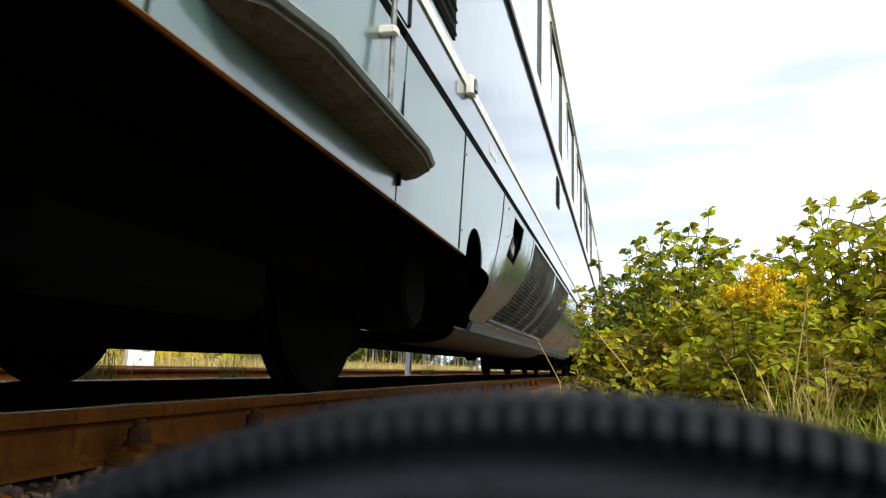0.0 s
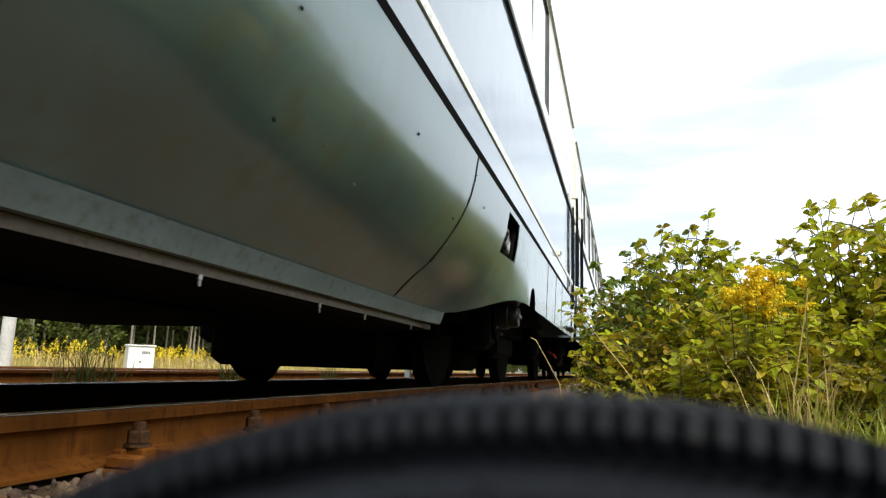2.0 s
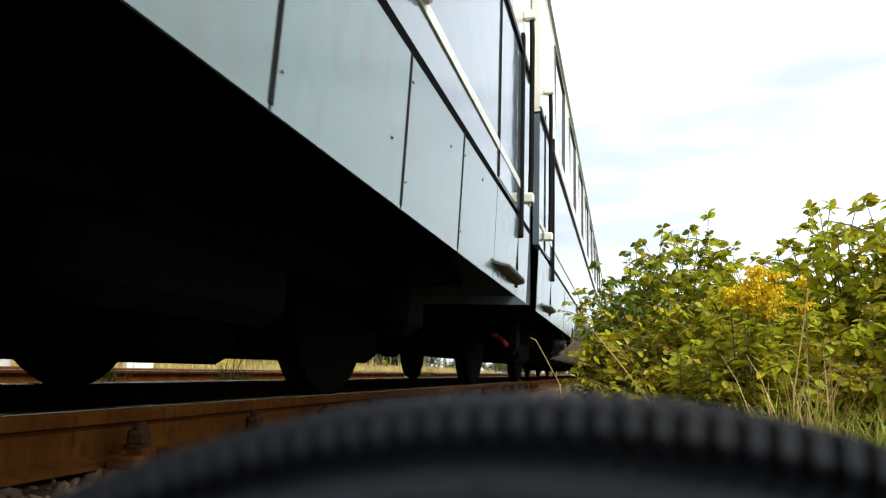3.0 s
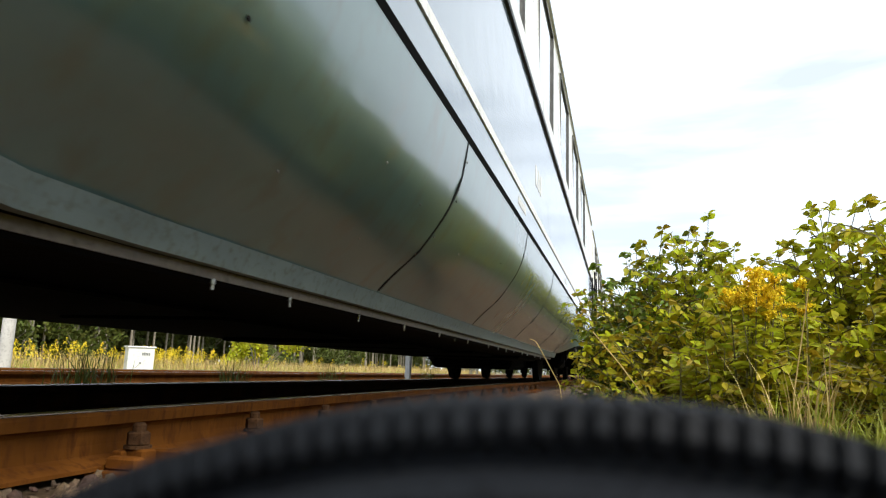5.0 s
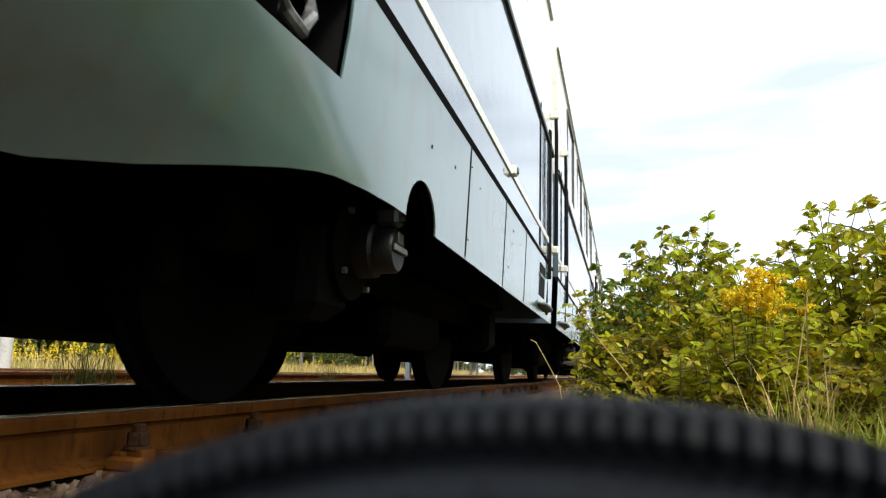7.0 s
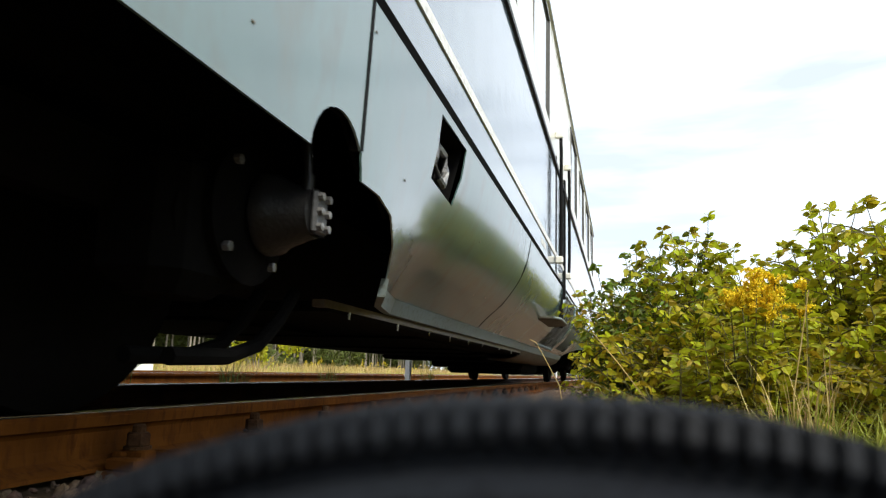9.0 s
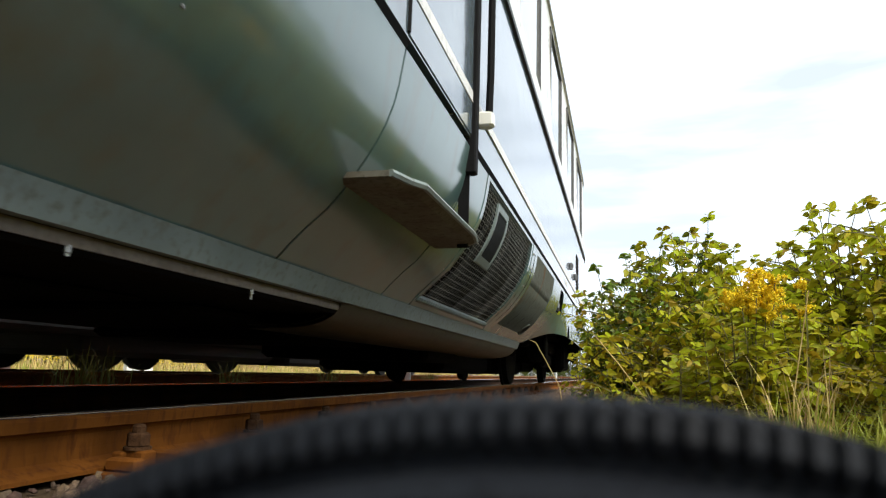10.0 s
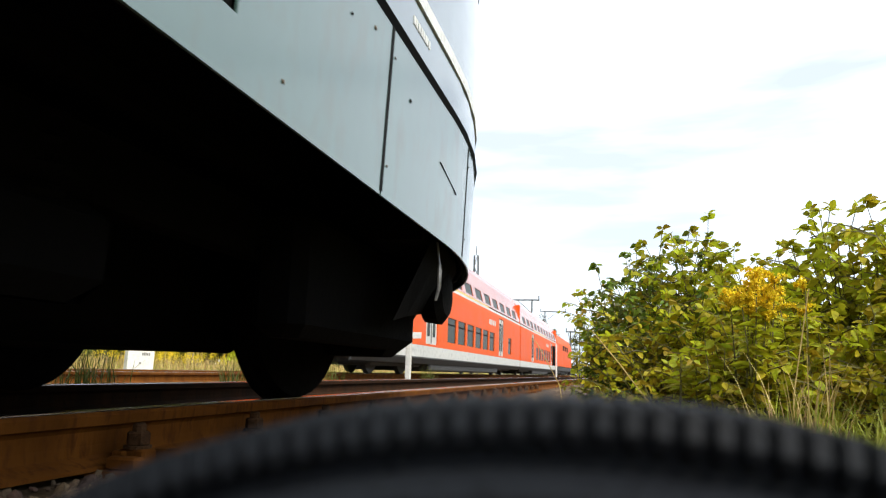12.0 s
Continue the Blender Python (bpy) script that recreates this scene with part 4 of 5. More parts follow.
def train():
    label = "grey-green diesel car with cream window band"
    TRAIN.append(build_car("railcar", -1.5, 19.75, 2.98, 15.12, [2.67, 3.67, 10.5, 12.95, 16.1, 16.9, 17.65], [(4.11, 4.53), (13.9, 14.31)], [(5.05, 6.83), (6.84, 8.62)], [(0.75, 1.85), (18.45, 19.25)], [(0.85, 1.75), (0.55, 1.40)],
                           label + " and wire screens", first_door=True, louvres=[(1.9, 2.42, 1.53, 2.05), (6.9, 7.15, 1.95, 2.25)]))
    TRAIN.append(build_car("railcar", 20.35, 41.5, 24.5, 37.13, [23.0, 27.73, 29.68, 31.62, 33.64, 35.55, 37.79, 38.75, 39.62], [(25.45, 25.88), (36.05, 36.44)], [], [(20.75, 21.4), (40.4, 41.1)], [(0.45, 1.12), (0.55, 1.40)],
                           label + " and plain rounded skirt"))
    TRAIN.append(build_car("railcar", 42.1, 62.9, 46.43, 58.79, [44.4, 45.58, 46.56, 49.88, 59.36, 60.48, 61.72, 62.8], [(47.3, 47.72), (57.54, 57.93)], [(53.19, 55.0), (55.04, 56.78)], [(42.45, 43.2), (51.84, 52.78)], [(0.33, 0.88), (0.85, 1.85)],
                           label + " and a rounded driving end", nose=True, hatch=(60.6, 60.96, 0.87, 1.19), louvres=[(60.17, 60.55, 1.53, 2.05)]))
    (a, _, _), (b, _, _), (c, _, _) = TRAIN
    lettering(a, -1.5, [(8.95, 1.335, 15, 0.055), (8.1, 1.52, 5, 0.07), (3.2, 1.33, 6, 0.04)])
    lettering(b, 20.35, [(29.2, 1.335, 9, 0.05), (33.0, 1.335, 6, 0.05), (30.1, 1.7, 3, 0.16)])
    lettering(c, 42.1, [(50.5, 1.335, 9, 0.05), (58.0, 1.335, 8, 0.05), (60.1, 1.34, 10, 0.04), (61.9, 1.345, 8, 0.028)])
    fittings(a, -1.5, [(2.66, 1.44, 0.09, CREAM), (16.96, 1.48, 0.06, CREAM)])
    fittings(b, 20.35, [(38.9, 1.46, 0.06, CREAM)])
    fittings(c, 42.1, [(58.82, 1.66, 0.09, CAP), (59.75, 1.65, 0.09, CAP), (61.49, 1.47, 0.08, CREAM)])
    screen_frame(c, TRAIN[2][1], 53.52 - 42.1, 53.86 - 42.1, 0.90, 1.14)
    part("brake_cock", tube([(1.0, 0.9, 0.62), (1.1, 0.9, 0.56), (1.12, 0.98, 0.52)], 0.02, 8), RED, b, "red cock handle")
    # barred air opening low on the middle car's end, its shade a black sheet
    car = TRAIN[1][1]
    y0 = 40.48 - 20.35
    vent = part("vent_opening", sheet([y0, y0 + 0.36], spaced(0.91, 1.17, 0.05), lambda y, z: (car.skin(y, z) + 0.004, y, z), 0.02), SEAL, b, "black sheet for the shade in an air opening")
    part("vent_bar", sheet([y0, y0 + 0.36], [1.065, 1.085], lambda y, z: (car.skin(y, z) + 0.009, y, z), 0.006), STRIP, vent, "grey bar")
    # folded gangway fairings between the cars, hung on the car ahead of each gap
    for ob, car in ((a, TRAIN[0][1]), (b, TRAIN[1][1])):
        rings = []
        for k in range(9):
            y = car.len + 0.0 + 0.6 * k / 8
            w = SIDE - 0.10 - (0.05 if k % 2 else 0)
            rings.append(([(w, y, 0.95), (w, y, 2.5), (-w, y, 2.5), (-w, y, 0.95)], [(w, y, 2.505), (w, y, 3.5), (w - 0.3, y, 3.95), (-w + 0.3, y, 3.95), (-w, y, 3.5), (-w, y, 2.505)]))
        part("gangway_bellows", tube_rings([r[0] for r in rings]), SEAL, ob, "dark folded gangway bellows")
        part("gangway_hood", tube_rings([r[1] for r in rings]), CREAM, ob, "cream gangway hood")
        part("coupling", tube([(0, car.len - 0.3, 0.75), (0, car.len + 0.9, 0.75)], 0.09, 10), DARK, ob)
    # driving end: apron, coupler and hose
    car = TRAIN[2][1]
    e = car.len
    pts = [(car.width(y) - 0.10, y) for y in spaced(e - 0.4, e + 1.75, 0.2)]
    apron = [[(x - 0.02, y, 0.98) for x, y in pts], [(x + 0.02, y, 0.78) for x, y in pts], [(x - 0.03, y - 0.02, 0.66 + 0.05 * k / len(pts)) for k, (x, y) in enumerate(pts)], [(x - 0.10 - 0.05 * k / len(pts), y - 0.08, 0.46 + 0.22 * (k / len(pts)) ** 0.8) for k, (x, y) in enumerate(pts)]]
    n = len(pts)
    av = [p for r in apron for p in r] + [(-p[0], p[1], p[2]) for r in apron for p in r]
    af = [(r * n + i, r * n + i + 1, (r + 1) * n + i + 1, (r + 1) * n + i) for r in range(3) for i in range(n - 1)]
    af += [tuple(reversed([k + 4 * n for k in q])) for q in af]
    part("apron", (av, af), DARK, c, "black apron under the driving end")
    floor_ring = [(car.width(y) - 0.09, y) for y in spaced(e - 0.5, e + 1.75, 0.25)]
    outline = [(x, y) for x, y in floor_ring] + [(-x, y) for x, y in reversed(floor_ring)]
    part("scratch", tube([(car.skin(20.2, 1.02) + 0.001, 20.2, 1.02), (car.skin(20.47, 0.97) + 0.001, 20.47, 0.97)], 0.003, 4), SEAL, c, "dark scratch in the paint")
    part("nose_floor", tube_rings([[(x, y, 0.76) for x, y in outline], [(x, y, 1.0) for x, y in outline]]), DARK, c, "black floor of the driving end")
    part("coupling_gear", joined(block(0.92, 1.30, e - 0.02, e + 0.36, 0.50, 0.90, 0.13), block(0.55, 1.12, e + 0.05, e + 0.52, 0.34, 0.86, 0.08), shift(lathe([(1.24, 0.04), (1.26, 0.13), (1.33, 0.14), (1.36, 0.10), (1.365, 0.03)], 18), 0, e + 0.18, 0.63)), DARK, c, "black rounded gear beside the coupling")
    part("guard_beam", block(1.02, 1.20, e - 1.0, e + 0.16, 0.37, 0.78, 0.04), DARK, c, "sooty guard beam beside the leading wheel, shade put into its black")
    part("coupler", tube([(0, e + 1.0, 0.95), (0, e + 2.3, 0.95)], 0.13, 12), IRON, c)
    part("brake_hose", tube([(1.440, e - 0.33, 0.78), (1.450, e - 0.33, 0.70), (1.452, e - 0.33, 0.67), (1.452, e - 0.33, 0.60), (1.44, e - 0.33, 0.55)], [0.004, 0.005, 0.009, 0.008, 0.005], 8), CAP, c, "grey hose with fittings", True)
    for dx in (0.0, 0.12):
        part("sand_pipe", tube([(0.98 + dx, 4.95, 0.52), (1.0 + dx, 4.82, 0.42), (1.0 + dx, 4.70, 0.34), (1.0 + dx, 4.55, 0.305), (1.0 + dx, 4.30, 0.30)], 0.022, 8), DARK, c, "bent black pipe beside the wheel", True)
    part("nose_front", block(-0.45, 0.45, e + 1.6, e + 1.84, 0.8, EAVE, 0.1), UPPER, c)


def motions():
    for ob, y in RED_TRAIN:
        walk(ob, [(t, pose(SECOND, y - FAST * (12 - t), 0)) for t in (0.0, 3.0, 6.0, 9.0, 12.0)])
    for ob, car, wheels in TRAIN:
        walk(ob, [(t, pose(TRACK, car.u0 - SPEED * t, 0)) for t in (0.0, 3.0, 6.0, 9.0, 12.0)])
        for ws, y in wheels:
            walk(ws, [(k * 0.12, pose(0, y, 0.60, math.degrees(SPEED * k * 0.12 / 0.45))) for k in range(101)])


ground()
rails()
sleepers()
stones()
train()


# ---- plants beside the track ----
def leaf(rng, base, out, length, width, droop):
    """One pointed, slightly folded leaf of eight faces; out is its direction."""
    d = Vector(out).normalized()
    side = d.cross(Vector((0, 0, 1)))
    side = side.normalized() if side.length > 0.05 else Vector((1, 0, 0))
    roll = rng.uniform(-1.4, 1.4)
    up = side.cross(d)
    side = side * math.cos(roll) + up * math.sin(roll)
    up = side.cross(d)
    v, f = [], []
    for t, w in ((0.0, 0.08), (0.25, 0.90), (0.52, 0.95), (0.82, 0.50), (1.0, 0.02)):
        c = Vector(base) + d * (length * t) - Vector((0, 0, 1)) * (droop * length * t * t)
        lift = up * (0.09 * width * w)
        v += [c + side * (width * 0.5 * w) + lift, c, c - side * (width * 0.5 * w) + lift]
    for i in range(4):
        k = i * 3
        f += [(k, k + 1, k + 4, k + 3), (k + 1, k + 2, k + 5, k + 4)]
    return v, f


def shrub(x, y, height, spread, seed, leaf_len=0.075, stems=5, yellow=0.15, sparse=1.0, green_mat=None):
    """A knotweed clump: arching stems with leaves along side twigs."""
    rng = random.Random(seed)
    z = ground_height(x, y)
    ob = thing("knotweed", "leafy yellow-green knotweed clump growing on the gravel bank", "shrub", "knotweed clumps", pose(x, y, z))
    green, gold, wood = [], [], []
    for k in range(stems):
        ang, lean = rng.uniform(0, 6.28), spread * rng.uniform(0.3, 1.0)
        h = (height - z) * rng.uniform(0.72, 1.0) if k else (height - z)
        if k == 0:
            lean *= 0.35
        b = Vector((rng.uniform(-0.08, 0.08), rng.uniform(-0.08, 0.08), -0.02))
        pts = []
        for i in range(9):
            t = i / 8
            pts.append(b + Vector((math.cos(ang) * lean * t ** 1.6, math.sin(ang) * lean * t ** 1.6, h * t)) + Vector((rng.uniform(-0.022, 0.022), rng.uniform(-0.022, 0.022), 0)))
        wood.append(tube(pts, [0.0055 - 0.0005 * i for i in range(9)], 5))
        for i in range(1, 9):
            p = pts[i]
            t = i / 8
            if t > 0.2 and i < 8:
                for _ in range(rng.choice((1, 2, 2))):
                    a2, L = rng.uniform(0, 6.28), rng.uniform(0.10, 0.24) * (1.15 - 0.5 * t)
                    tip = p + Vector((math.cos(a2) * L, math.sin(a2) * L, L * rng.uniform(0.1, 0.5)))
                    wood.append(tube([p, (p + tip) / 2 + Vector((0, 0, 0.01)), tip], [0.004, 0.003, 0.002], 3))
                    n = max(3, round(L / 0.030 * sparse))
                    for j in range(n):
                        q = p.lerp(tip, (j + 0.6) / n)
                        a3 = a2 + (1 if j % 2 else -1) * rng.uniform(0.5, 1.3)
                        l = leaf_len * rng.uniform(0.5, 1.2)
                        sh = leaf(rng, q, (math.cos(a3), math.sin(a3), rng.uniform(-0.9, 0.6)), l, l * rng.uniform(0.50, 0.75), rng.uniform(0.0, 0.45))
                        (gold if rng.random() < yellow else green).append(sh)
            for _ in range(rng.choice((1, 2, 3)) + (5 if i == 8 else 3 if i > 4 else 0)):
                a3 = rng.uniform(0, 6.28)
                l = leaf_len * rng.uniform(0.7, 1.3)
                sh = leaf(rng, p + Vector((0, 0, rng.uniform(-0.07, 0.03) if i < 8 else rng.uniform(-0.03, 0.005))), (math.cos(a3), math.sin(a3), rng.uniform(-0.5, 0.9)), l, l * rng.uniform(0.50, 0.75), rng.uniform(0.0, 0.45))
                (gold if rng.random() < yellow else green).append(sh)
    part("branchwork", joined(*wood), STEM, ob, "thin brown stems", True, "stuff")
    part("foliage", joined(*green), green_mat or KNOT, ob, "yellow-green pointed leaves", False, "stuff")
    if gold:
        part("yellow_foliage", joined(*gold), YELLOWLEAF, ob, "yellowing leaves", False, "stuff")


def goldenrod(x, y, height, seed, plume=1.0):
    rng = random.Random(seed)
    z = ground_height(x, y)
    ob = thing("goldenrod", "goldenrod with narrow leaves and yellow plume", "plant", "goldenrod", pose(x, y, z))
    h = height - z
    wood, green, gold = [], [], []
    for k in range(3):
        dx, dy = rng.uniform(-0.045, 0.045), rng.uniform(-0.08, 0.08)
        hh = h * rng.uniform(0.85, 1.0)
        pts = [Vector((dx * t * 1.4, dy * t * 1.4, hh * t - 0.02 * (t == 0))) for t in (0, 0.25, 0.5, 0.75, 1.0)]
        wood.append(tube(pts, [0.005, 0.0045, 0.004, 0.003, 0.002], 4))
        for i in range(34):
            t = rng.uniform(0.15, 0.92)
            a = rng.uniform(0, 6.28)
            green.append(leaf(rng, pts[0].lerp(pts[-1], t), (math.cos(a), math.sin(a), rng.uniform(0.1, 0.6)), rng.uniform(0.05, 0.09), 0.016, 0.4))
        # arching side sprays set with tiny florets
        for i in range(int(9 * plume)):
            a, L, zb = rng.uniform(0, 6.28), rng.uniform(0.03, 0.06), rng.uniform(-0.075, 0.0)
            for j in range(60):
                t = (j + 0.5) / 60
                r = L * t * (1 + zb * 4)
                q = pts[-1] + Vector((math.cos(a) * r, math.sin(a) * r, zb + 0.07 * t - 0.05 * t * t)) + Vector((rng.gauss(0, 0.004), rng.gauss(0, 0.004), rng.gauss(0, 0.004)))
                gold.append(leaf(rng, q, (rng.uniform(-1, 1), rng.uniform(-1, 1), 0.6), 0.009, 0.006, 0))
    part("branchwork", joined(*wood), STEM, ob, "thin stems", True, "stuff")
    part("foliage", joined(*green), KNOT, ob, "narrow green leaves", False, "stuff")
    if gold:
        part("flower_plume", joined(*gold), FLOWER, ob, "bright yellow flower plume", False, "stuff")


def blades(rng, n, place, length, width, lean=0.5):
    """Grass: tapering bent blades; place() gives each foot."""
    v, f = [], []
    for _ in range(n):
        p = Vector(place())
        L = length * rng.uniform(0.5, 1.15)
        a, b = rng.uniform(0, 6.28), rng.uniform(0.1, lean)
        d = Vector((math.cos(a), math.sin(a), 0))
        s = Vector((-d.y, d.x, 0)) * width * 0.5
        k = len(v)
        for t, w in ((0, 1.0), (0.4, 0.85), (0.75, 0.5)):
            c = p + Vector((0, 0, L * t * (1 - 0.35 * b * t))) + d * (L * b * t * t)
            v += [c - s * w, c + s * w]
        v.append(p + Vector((0, 0, L * (1 - 0.35 * b))) + d * (L * b))
        f += [(k, k + 1, k + 3, k + 2), (k + 2, k + 3, k + 5, k + 4), (k + 4, k + 5, k + 6)]
    return v, f


def bank():
    spots = [(-0.16, 5.5, 0.98, 0.20), (0.02, 5.0, 0.98, 0.25), (0.12, 4.3, 1.12, 0.25), (0.24, 4.0, 1.08, 0.30), (0.34, 3.8, 1.15, 0.26), (0.48, 3.8, 1.00, 0.30),
             (0.62, 3.75, 0.99, 0.30), (0.68, 3.55, 0.93, 0.30), (0.80, 3.5, 0.82, 0.30), (0.87, 3.2, 1.05, 0.22), (0.96, 3.06, 1.02, 0.26), (1.06, 2.93, 1.0, 0.28), (1.2, 2.9, 1.02, 0.3),
             (0.05, 4.4, 0.75, 0.30), (0.18, 3.5, 0.72, 0.32), (0.38, 3.35, 0.72, 0.34), (0.56, 3.2, 0.68, 0.34), (0.74, 3.0, 0.64, 0.34), (0.92, 2.75, 0.62, 0.32), (1.1, 2.6, 0.64, 0.3),
             (0.12, 3.2, 0.50, 0.26), (0.26, 2.95, 0.46, 0.26), (0.42, 2.75, 0.44, 0.26), (0.60, 2.65, 0.42, 0.24), (0.86, 2.45, 0.45, 0.22), (0.9, 4.2, 0.9, 0.35), (1.3, 3.6, 1.0, 0.35), (0.35, 4.8, 0.95, 0.35)]
    for i, (x, y, h, s) in enumerate(spots):
        shrub(x, y, h, s, 100 + i, (0.052 if i in (9, 10, 11) else 0.044) if h > 0.6 else 0.038, 11 if h > 0.6 else 10, 0.10 if h > 0.8 else (0.25 if h > 0.55 else 0.5), 1.9 if i not in (9, 10, 11) else 1.0, DARKLEAF if i in (2, 3, 13, 14) else None)
    # the same clumps go on beside and behind the lens
    tall = [o for o in bpy.data.objects if o.name.startswith("knotweed") and o.parent is None]
    for i in range(17):
        src = tall[(i * 5) % 20]
        copy_thing(src, pose(1.25 + 0.55 * (i % 3), 2.0 - 0.48 * i, -0.07, 0, 0, 40 * i))
    # and further along the bank, where they grow taller
    for i in range(46):
        y = 6.6 + 0.8 * i
        size = min(1.25 + 0.25 * ((i * 7) % 5), 0.4 + 0.1 * y)
        copy_thing(tall[(i * 7) % 13], pose(0.95 + 0.025 * y + 0.75 * (i % 3), y, -0.07, 0, 0, 77 * i) @ Matrix.Scale(size, 4))
    for i, (x, y, h, q) in enumerate([(0.43, 2.60, 0.655, 1.5), (0.40, 2.60, 0.635, 1.2), (0.465, 2.58, 0.68, 1.4), (0.63, 2.66, 0.645, 0.5), (0.50, 2.7, 0.55, 0), (0.33, 2.6, 0.45, 0), (0.95, 2.8, 0.72, 0), (0.2, 2.75, 0.42, 0)]):
        goldenrod(x, y, h, 300 + i, q)
    rng = random.Random(9)
    def right():
        x, y = rng.uniform(0.42, 1.0), rng.uniform(1.75, 2.6)
        return x, y, ground_height(x, y)
    tagged(part("grass", blades(rng, 900, right, 0.34, 0.006, 0.7), GRASS, None, "tall green grass at the foot of the bushes", False, "stuff"), category="grass")
    def mid():
        x, y = rng.gauss(0.50, 0.05), rng.gauss(2.25, 0.08)
        return x, y, ground_height(x, y)
    tagged(part("dry_grass", blades(rng, 70, mid, 0.46, 0.005, 0.5), STRAW, None, "dry straw-coloured grass stalks among green bushes", False, "stuff"), category="grass")
    def verge():
        x, y = rng.uniform(-0.45, 0.35), rng.uniform(2.6, 9.0)
        return x, y, ground_height(x, y)
    tagged(part("verge_litter", blades(rng, 2600, verge, 0.10, 0.006, 1.6), material("withered_grass", (0.30, 0.17, 0.07), (0.20, 0.10, 0.04), 0.8, 0, 10, 60, 0.05, random_tint=0.4), None, "withered brown grass along the ballast edge", False, "stuff"), category="grass")
    def weeds():
        x, y = rng.choice(((-4.35, 4.9), (-4.3, 5.1), (-4.3, 7.2), (-4.25, 9.9), (-4.4, 16.0)))
        x, y = x + rng.gauss(0, 0.08), y + rng.gauss(0, 0.16)
        return x, y, ground_height(x, y)
    tagged(part("weeds", blades(rng, 300, weeds, 0.48, 0.009, 0.9), TREELEAF, None, "green weed tufts between the two tracks", False, "stuff"), category="weeds")
    # three dry stalks that stand alone before the train
    for pts in ([(-0.20, 2.99, -0.07), (-0.25, 2.99, 0.24), (-0.31, 2.98, 0.35), (-0.35, 2.98, 0.42), (-0.375, 2.98, 0.43)], [(0.13, 2.4, -0.07), (0.09, 2.4, 0.20), (0.0, 2.4, 0.32), (-0.09, 2.4, 0.43)], [(0.46, 2.2, -0.07), (0.48, 2.2, 0.25), (0.53, 2.18, 0.55)]):
        tagged(part("dry_stalk", tube(pts, [0.0028 - 0.0004 * i for i in range(len(pts))], 4), STRAW, None, "single dry pale grass stalk leaning over the gravel"), category="grass stalk", group="dry stalks")


# ---- beyond the tracks ----
def far_meadow():
    rng = random.Random(21)
    def strip():
        x, y = -rng.uniform(15.6, 22), rng.uniform(4, 90)
        return x, y, ground_height(x, y)
    tagged(part("meadow_grass", blades(rng, 13000, strip, 0.85, 0.022, 0.5), STRAW, None, "tall pale yellow grass beyond the second track", False, "stuff"), category="grass")
    tagged(part("meadow_green", blades(rng, 5000, strip, 0.6, 0.03, 0.6), GRASS, None, "green weeds among the pale grass", False, "stuff"), category="grass")
    v, f = [], []
    for _ in range(240):
        x, y = -rng.uniform(16, 20), rng.choice((rng.gauss(17.5, 1.5), rng.gauss(14.5, 1.2), rng.gauss(25.5, 1.3), rng.uniform(10, 70)))
        top = rng.uniform(0.75, 1.15)
        for _ in range(34):
            t = rng.random()
            q = (x + rng.gauss(0, 0.14) * t, y + rng.gauss(0, 0.14) * t, ground_height(x, y) + top - 0.35 * t)
            sh = leaf(rng, q, (rng.uniform(-1, 1), rng.uniform(-1, 1), 0.5), 0.045, 0.03, 0)
            k = len(v)
            v += sh[0]
            f += [tuple(i + k for i in t) for t in sh[1]]
    tagged(part("far_goldenrod", (v, f), FLOWER, None, "drifts of flowering goldenrod in the meadow", False, "stuff"), category="flowers")


def crown_leaves(rng, n, centres, size):
    v, f = [], []
    for _ in range(n):
        c, r = rng.choice(centres)
        d = Vector((rng.gauss(0, 1), rng.gauss(0, 1), rng.gauss(0, 1)))
        q = Vector(c) + d.normalized() * r * rng.uniform(0.35, 1.05)
        a = Vector((rng.uniform(-1, 1), rng.uniform(-1, 1), rng.uniform(-1, 1))).normalized()
        b = a.orthogonal().normalized() * size * rng.uniform(0.3, 0.6)
        a = a * size * rng.uniform(0.5, 1.0)
        k = len(v)
        v += [q - a, q + b, q + a, q - b]
        f.append((k, k + 1, k + 2, k + 3))
    return v, f


